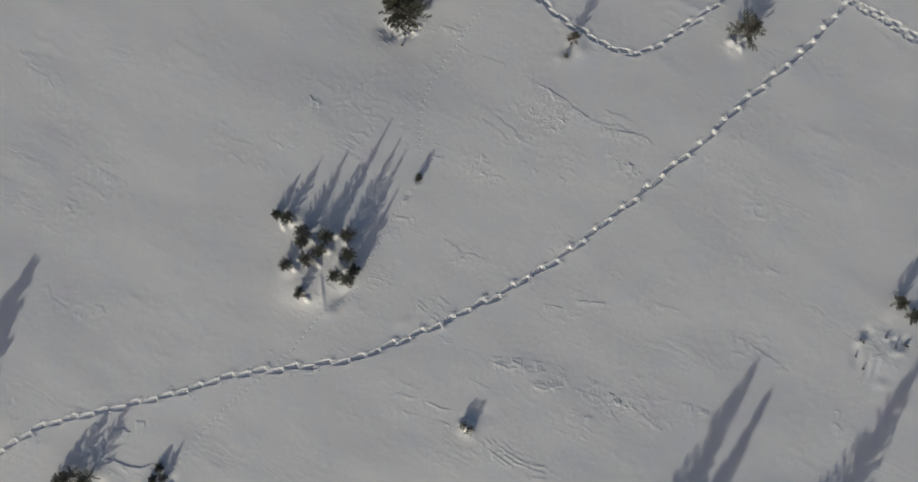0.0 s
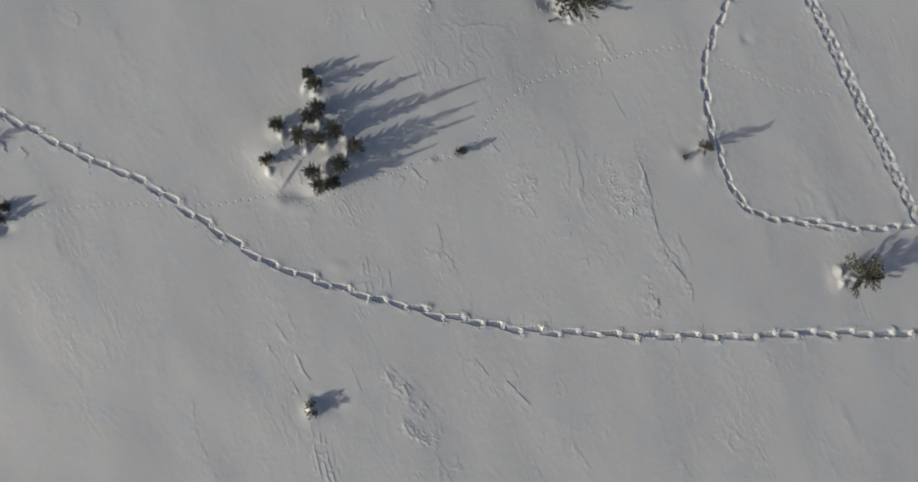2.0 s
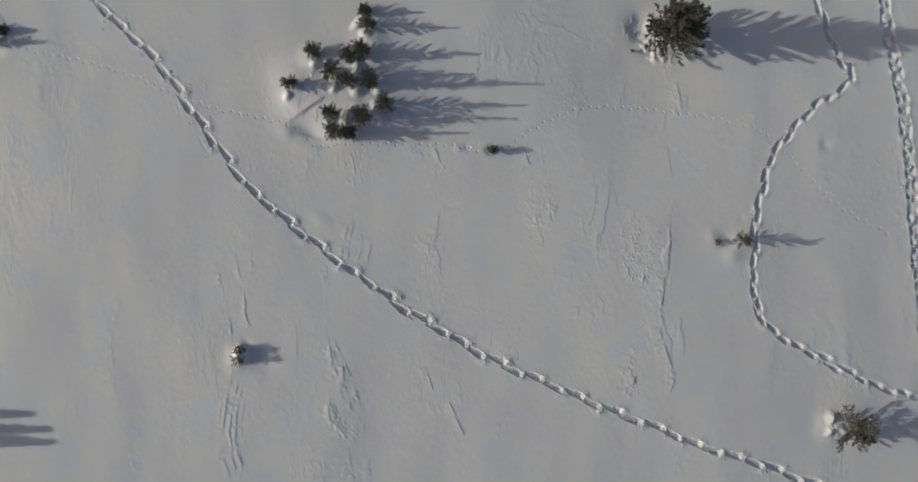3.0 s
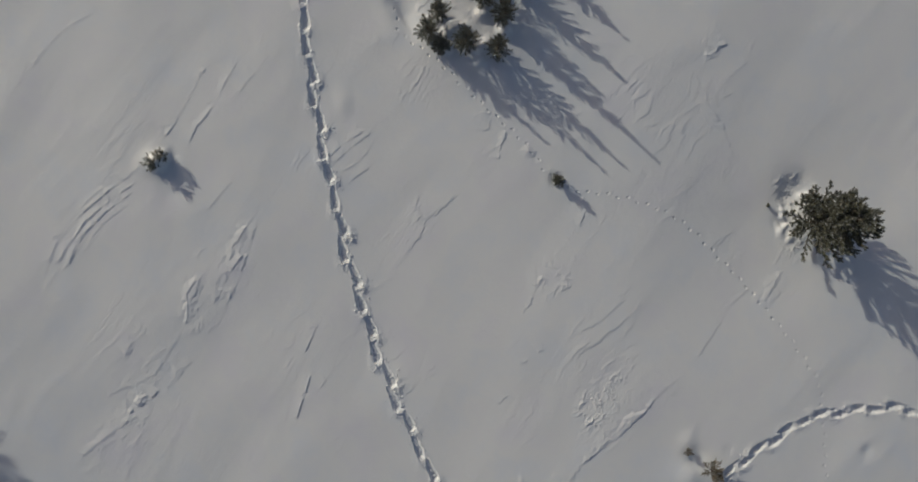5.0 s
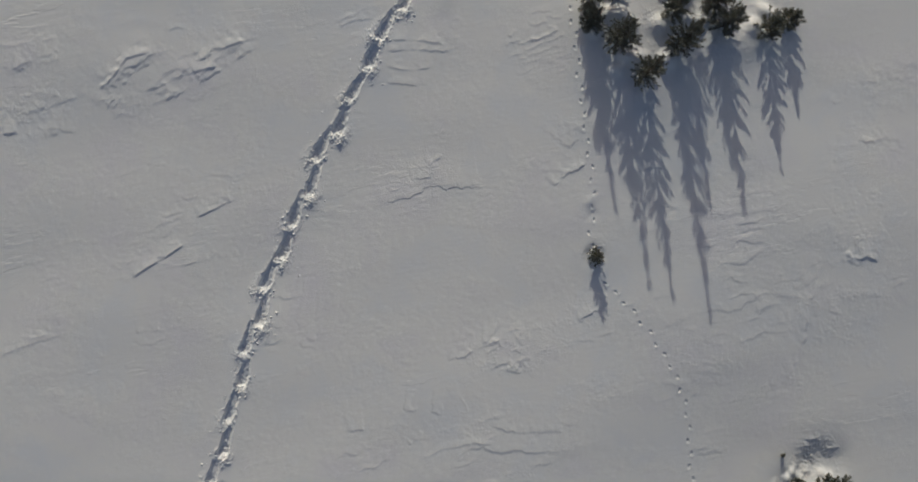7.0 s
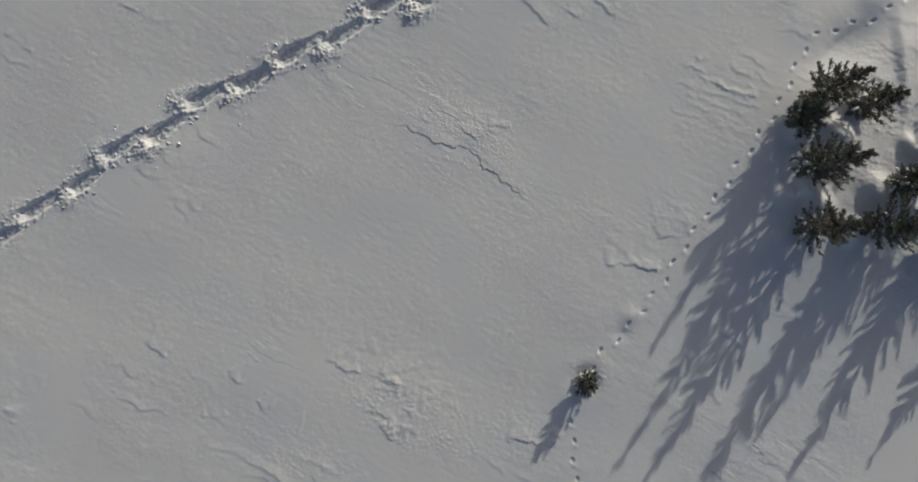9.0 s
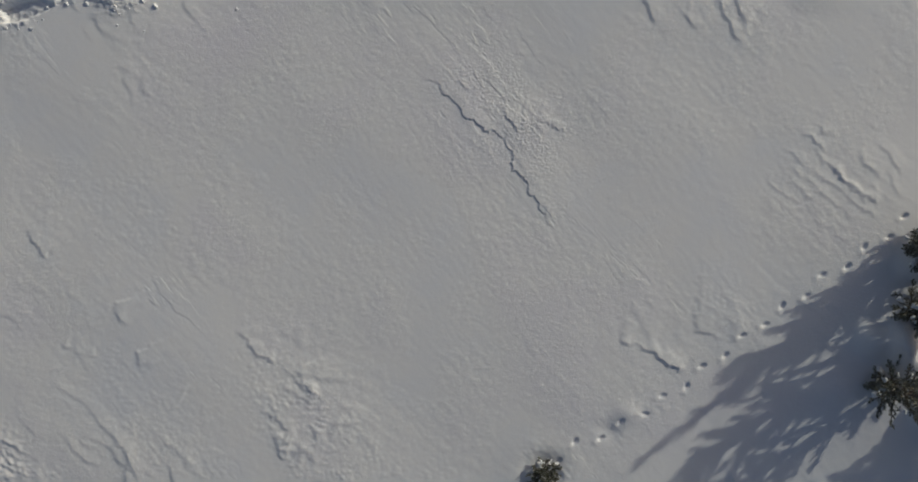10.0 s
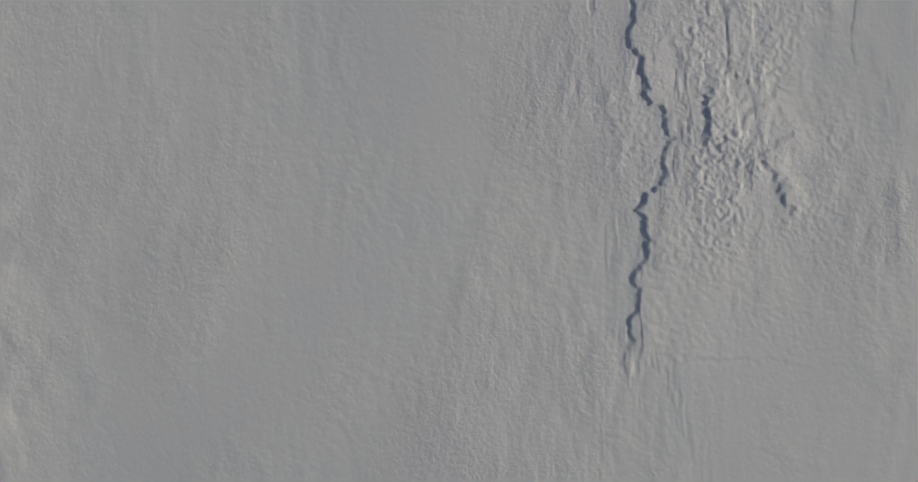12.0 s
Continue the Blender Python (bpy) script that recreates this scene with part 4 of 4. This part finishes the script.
for x, y, h, rad, seed in ((-0.28, -7.22, 0.27, 0.19, 304), (-0.04, -7.34, 0.29, 0.2, 311)):
    conifer("sapling", "small green conifer top under a snow cap", x, y, NEEDLE, "conifer tops", sink=0.13, h=h, radius=rad, seed=seed, whorls=4, limbs=6, twigs=5, needles=24, needle=0.04, lift=0.5, round_top=0.7, twig_len=0.1, gaps=0.12, load=7)
conifer("sapling", "small yellowish dry conifer beside boot tracks", 3.88, 7.42, NEEDLE_DRY, "conifer tops", h=0.68, radius=0.24, seed=305, whorls=6, limbs=5, twigs=5, needles=36, needle=0.045, lift=0.5, twig_len=0.12, gaps=0.15)
conifer("sapling", "tiny dry conifer tip on a snow hump", 3.62, 6.78, NEEDLE_DRY, "conifer tops", h=0.16, radius=0.08, seed=313, whorls=3, limbs=4, twigs=3, needles=24, needle=0.035, lift=0.6, twig_len=0.07)
conifer("spruce", "dark young spruce with snow round its foot", -15.3, -9.15, NEEDLE_DARK, "spruces by the boot track", h=0.8, radius=0.5, seed=306, whorls=9, limbs=8, twigs=8, needles=36, needle=0.035, width=0.006, round_top=1.5, twig_len=0.1, shoulder=0.15, load=10)
conifer("spruce", "dark young spruce with snow round its foot", -14.7, -9.3, NEEDLE_DARK, "spruces by the boot track", h=0.92, radius=0.5, seed=307, whorls=9, limbs=8, twigs=8, needles=36, needle=0.035, width=0.006, round_top=1.5, twig_len=0.1, shoulder=0.15, load=10)
conifer("sapling", "green conifer top at the edge of a drift", 16.05, -2.5, NEEDLE, "conifer tops", h=0.6, radius=0.33, seed=308, whorls=6, limbs=8, twigs=7, needles=40, needle=0.045, lift=0.5, twig_len=0.12, load=12)
conifer("sapling", "green conifer top at the edge of a drift", 16.6, -3.0, NEEDLE, "conifer tops", h=0.48, radius=0.28, seed=309, whorls=6, limbs=8, twigs=7, needles=40, needle=0.045, lift=0.5, twig_len=0.12, load=12)
conifer("sapling", "green conifer top beside boot tracks", 11.6, 12.6, NEEDLE, "conifer tops", h=0.46, radius=0.28, seed=310, whorls=4)

conifer("spruce", "dark young spruce with snow round its foot", -15.86, -9.38, NEEDLE_DARK, "spruces by the boot track", h=0.62, radius=0.32, seed=312, whorls=7, limbs=8, twigs=8, needles=34, needle=0.035, width=0.006, round_top=1.5, twig_len=0.1)
for x, y, h, seed in ((-11.99, -8.94, 0.34, 520), (-12.24, -9.38, 0.3, 521), (-11.8, -9.3, 0.46, 522), (-12.26, -10.0, 0.22, 523)):
    conifer("spruce", "dark spruce tip sticking out of a bright snow drift", x, y, NEEDLE_DARK, "drifted spruce tips", sink=0.04, h=h, radius=0.19, seed=seed, whorls=6, limbs=7, twigs=6, needles=28, needle=0.035, width=0.006, round_top=1.2, twig_len=0.09, load=6)

# tall spruces that throw their shadows into the field
for n, (x, y, h, rad) in enumerate(((5.2, -15.3, 3.5, 1.3), (6.05, -15.9, 3.3, 0.85), (11.5, -14.7, 3.45, 1.55), (-20.55, -7.8, 2.32, 1.25), (-4.42, -18.9, 1.74, 0.4), (-3.71, -18.69, 1.74, 0.36), (-3.36, -18.58, 1.74, 0.36))):
    conifer("spruce", "tall dark spruce at the edge of the snow field", x, y, NEEDLE_DARK, "tall spruces", h=h, radius=rad, seed=400 + n, whorls=20, limbs=11, twigs=8, needles=9, needle=0.1, lift=0.25, round_top=1.0, width=0.02, twig_len=0.18, gaps=0.02)


def twig_bush(x, y, stems, size, seed, label, mat=NEEDLE_DARK):
    """A few stems that stick out of the snow with tufts at their ends."""
    r = np.random.default_rng(seed)
    bush = tagged(new("twig"), label, "shrub", "twigs in the snow")
    wood, blades = [], []
    for n in range(stems):
        a, f = r.uniform(0, 6.28), r.uniform(0.4, 1.0)
        foot = np.array([r.normal(0, 0.16), r.normal(0, 0.16), -0.15]) * (stems > 1)
        foot[2] = -0.15
        tip = foot + np.array([math.cos(a) * f * size, math.sin(a) * f * size, 0.15 + size * r.uniform(0.2, 0.4)])
        wood.append(tube([foot, (foot + tip) / 2 + (0.01, 0.02, 0.02), tip], [0.012, 0.008, 0.003], 5))
        for t in (0.5, 0.62, 0.74, 0.86, 0.95):
            at = foot + (tip - foot) * t
            blades.append(brush(r, at, tip - foot + r.normal(0, 0.25 * size, 3), 0.06 + 0.16 * size, 60, 0.055, 0.007))
    for stem in wood:
        part("stem", *stem, BARK, bush)
    verts = np.vstack(blades)
    part("needles", verts.tolist(), np.arange(len(verts)).reshape(-1, 3).tolist(), mat, bush, "sparse dark needles")
    bush.matrix_basis = pose(x, y, height_at(x, y))
    return bush


twig_bush(14.82, -3.9, 2, 0.14, 502, "bare conifer tip poking out of the snow")
twig_bush(16.25, -4.22, 3, 0.14, 503, "bare conifer tip poking out of the snow")
twig_bush(14.52, -4.85, 2, 0.1, 504, "bare conifer tip poking out of the snow")
twig_bush(15.6, -3.77, 1, 0.1, 505, "bare conifer tip poking out of the snow")
twig_bush(17.05, -4.3, 3, 0.18, 506, "bare conifer tip poking out of the snow")
twig_bush(-2.64, 7.6, 3, 0.2, 507, "thin dead branch leaning out of the snow")


def snow_clods():
    """Crumbs of snow thrown out of the boot holes."""
    r = np.random.default_rng(12)
    bm = bmesh.new()
    bmesh.ops.create_icosphere(bm, subdivisions=1, radius=1.0)
    ball = np.array([v.co for v in bm.verts])
    tris = np.array([[v.index for v in f.verts] for f in bm.faces])
    bm.free()
    verts, faces = [], []
    for n, (x, y, s) in enumerate(CLODS):
        body = ball * r.uniform(0.6, 1.35, (len(ball), 1)) * s * (1, r.uniform(0.6, 1.1), r.uniform(0.4, 0.7))
        verts.append(body + (x, y, height_at(x, y) - 0.1 * s))
        faces.append(tris + n * len(ball))
    me = mesh_from("snow_clods", np.vstack(verts).tolist(), np.vstack(faces).tolist(), SNOW, False)
    return tagged(new("snow_clods", me), "crumbs and clods of snow beside the boot tracks", "snow clod", kind="stuff")


snow_clods()
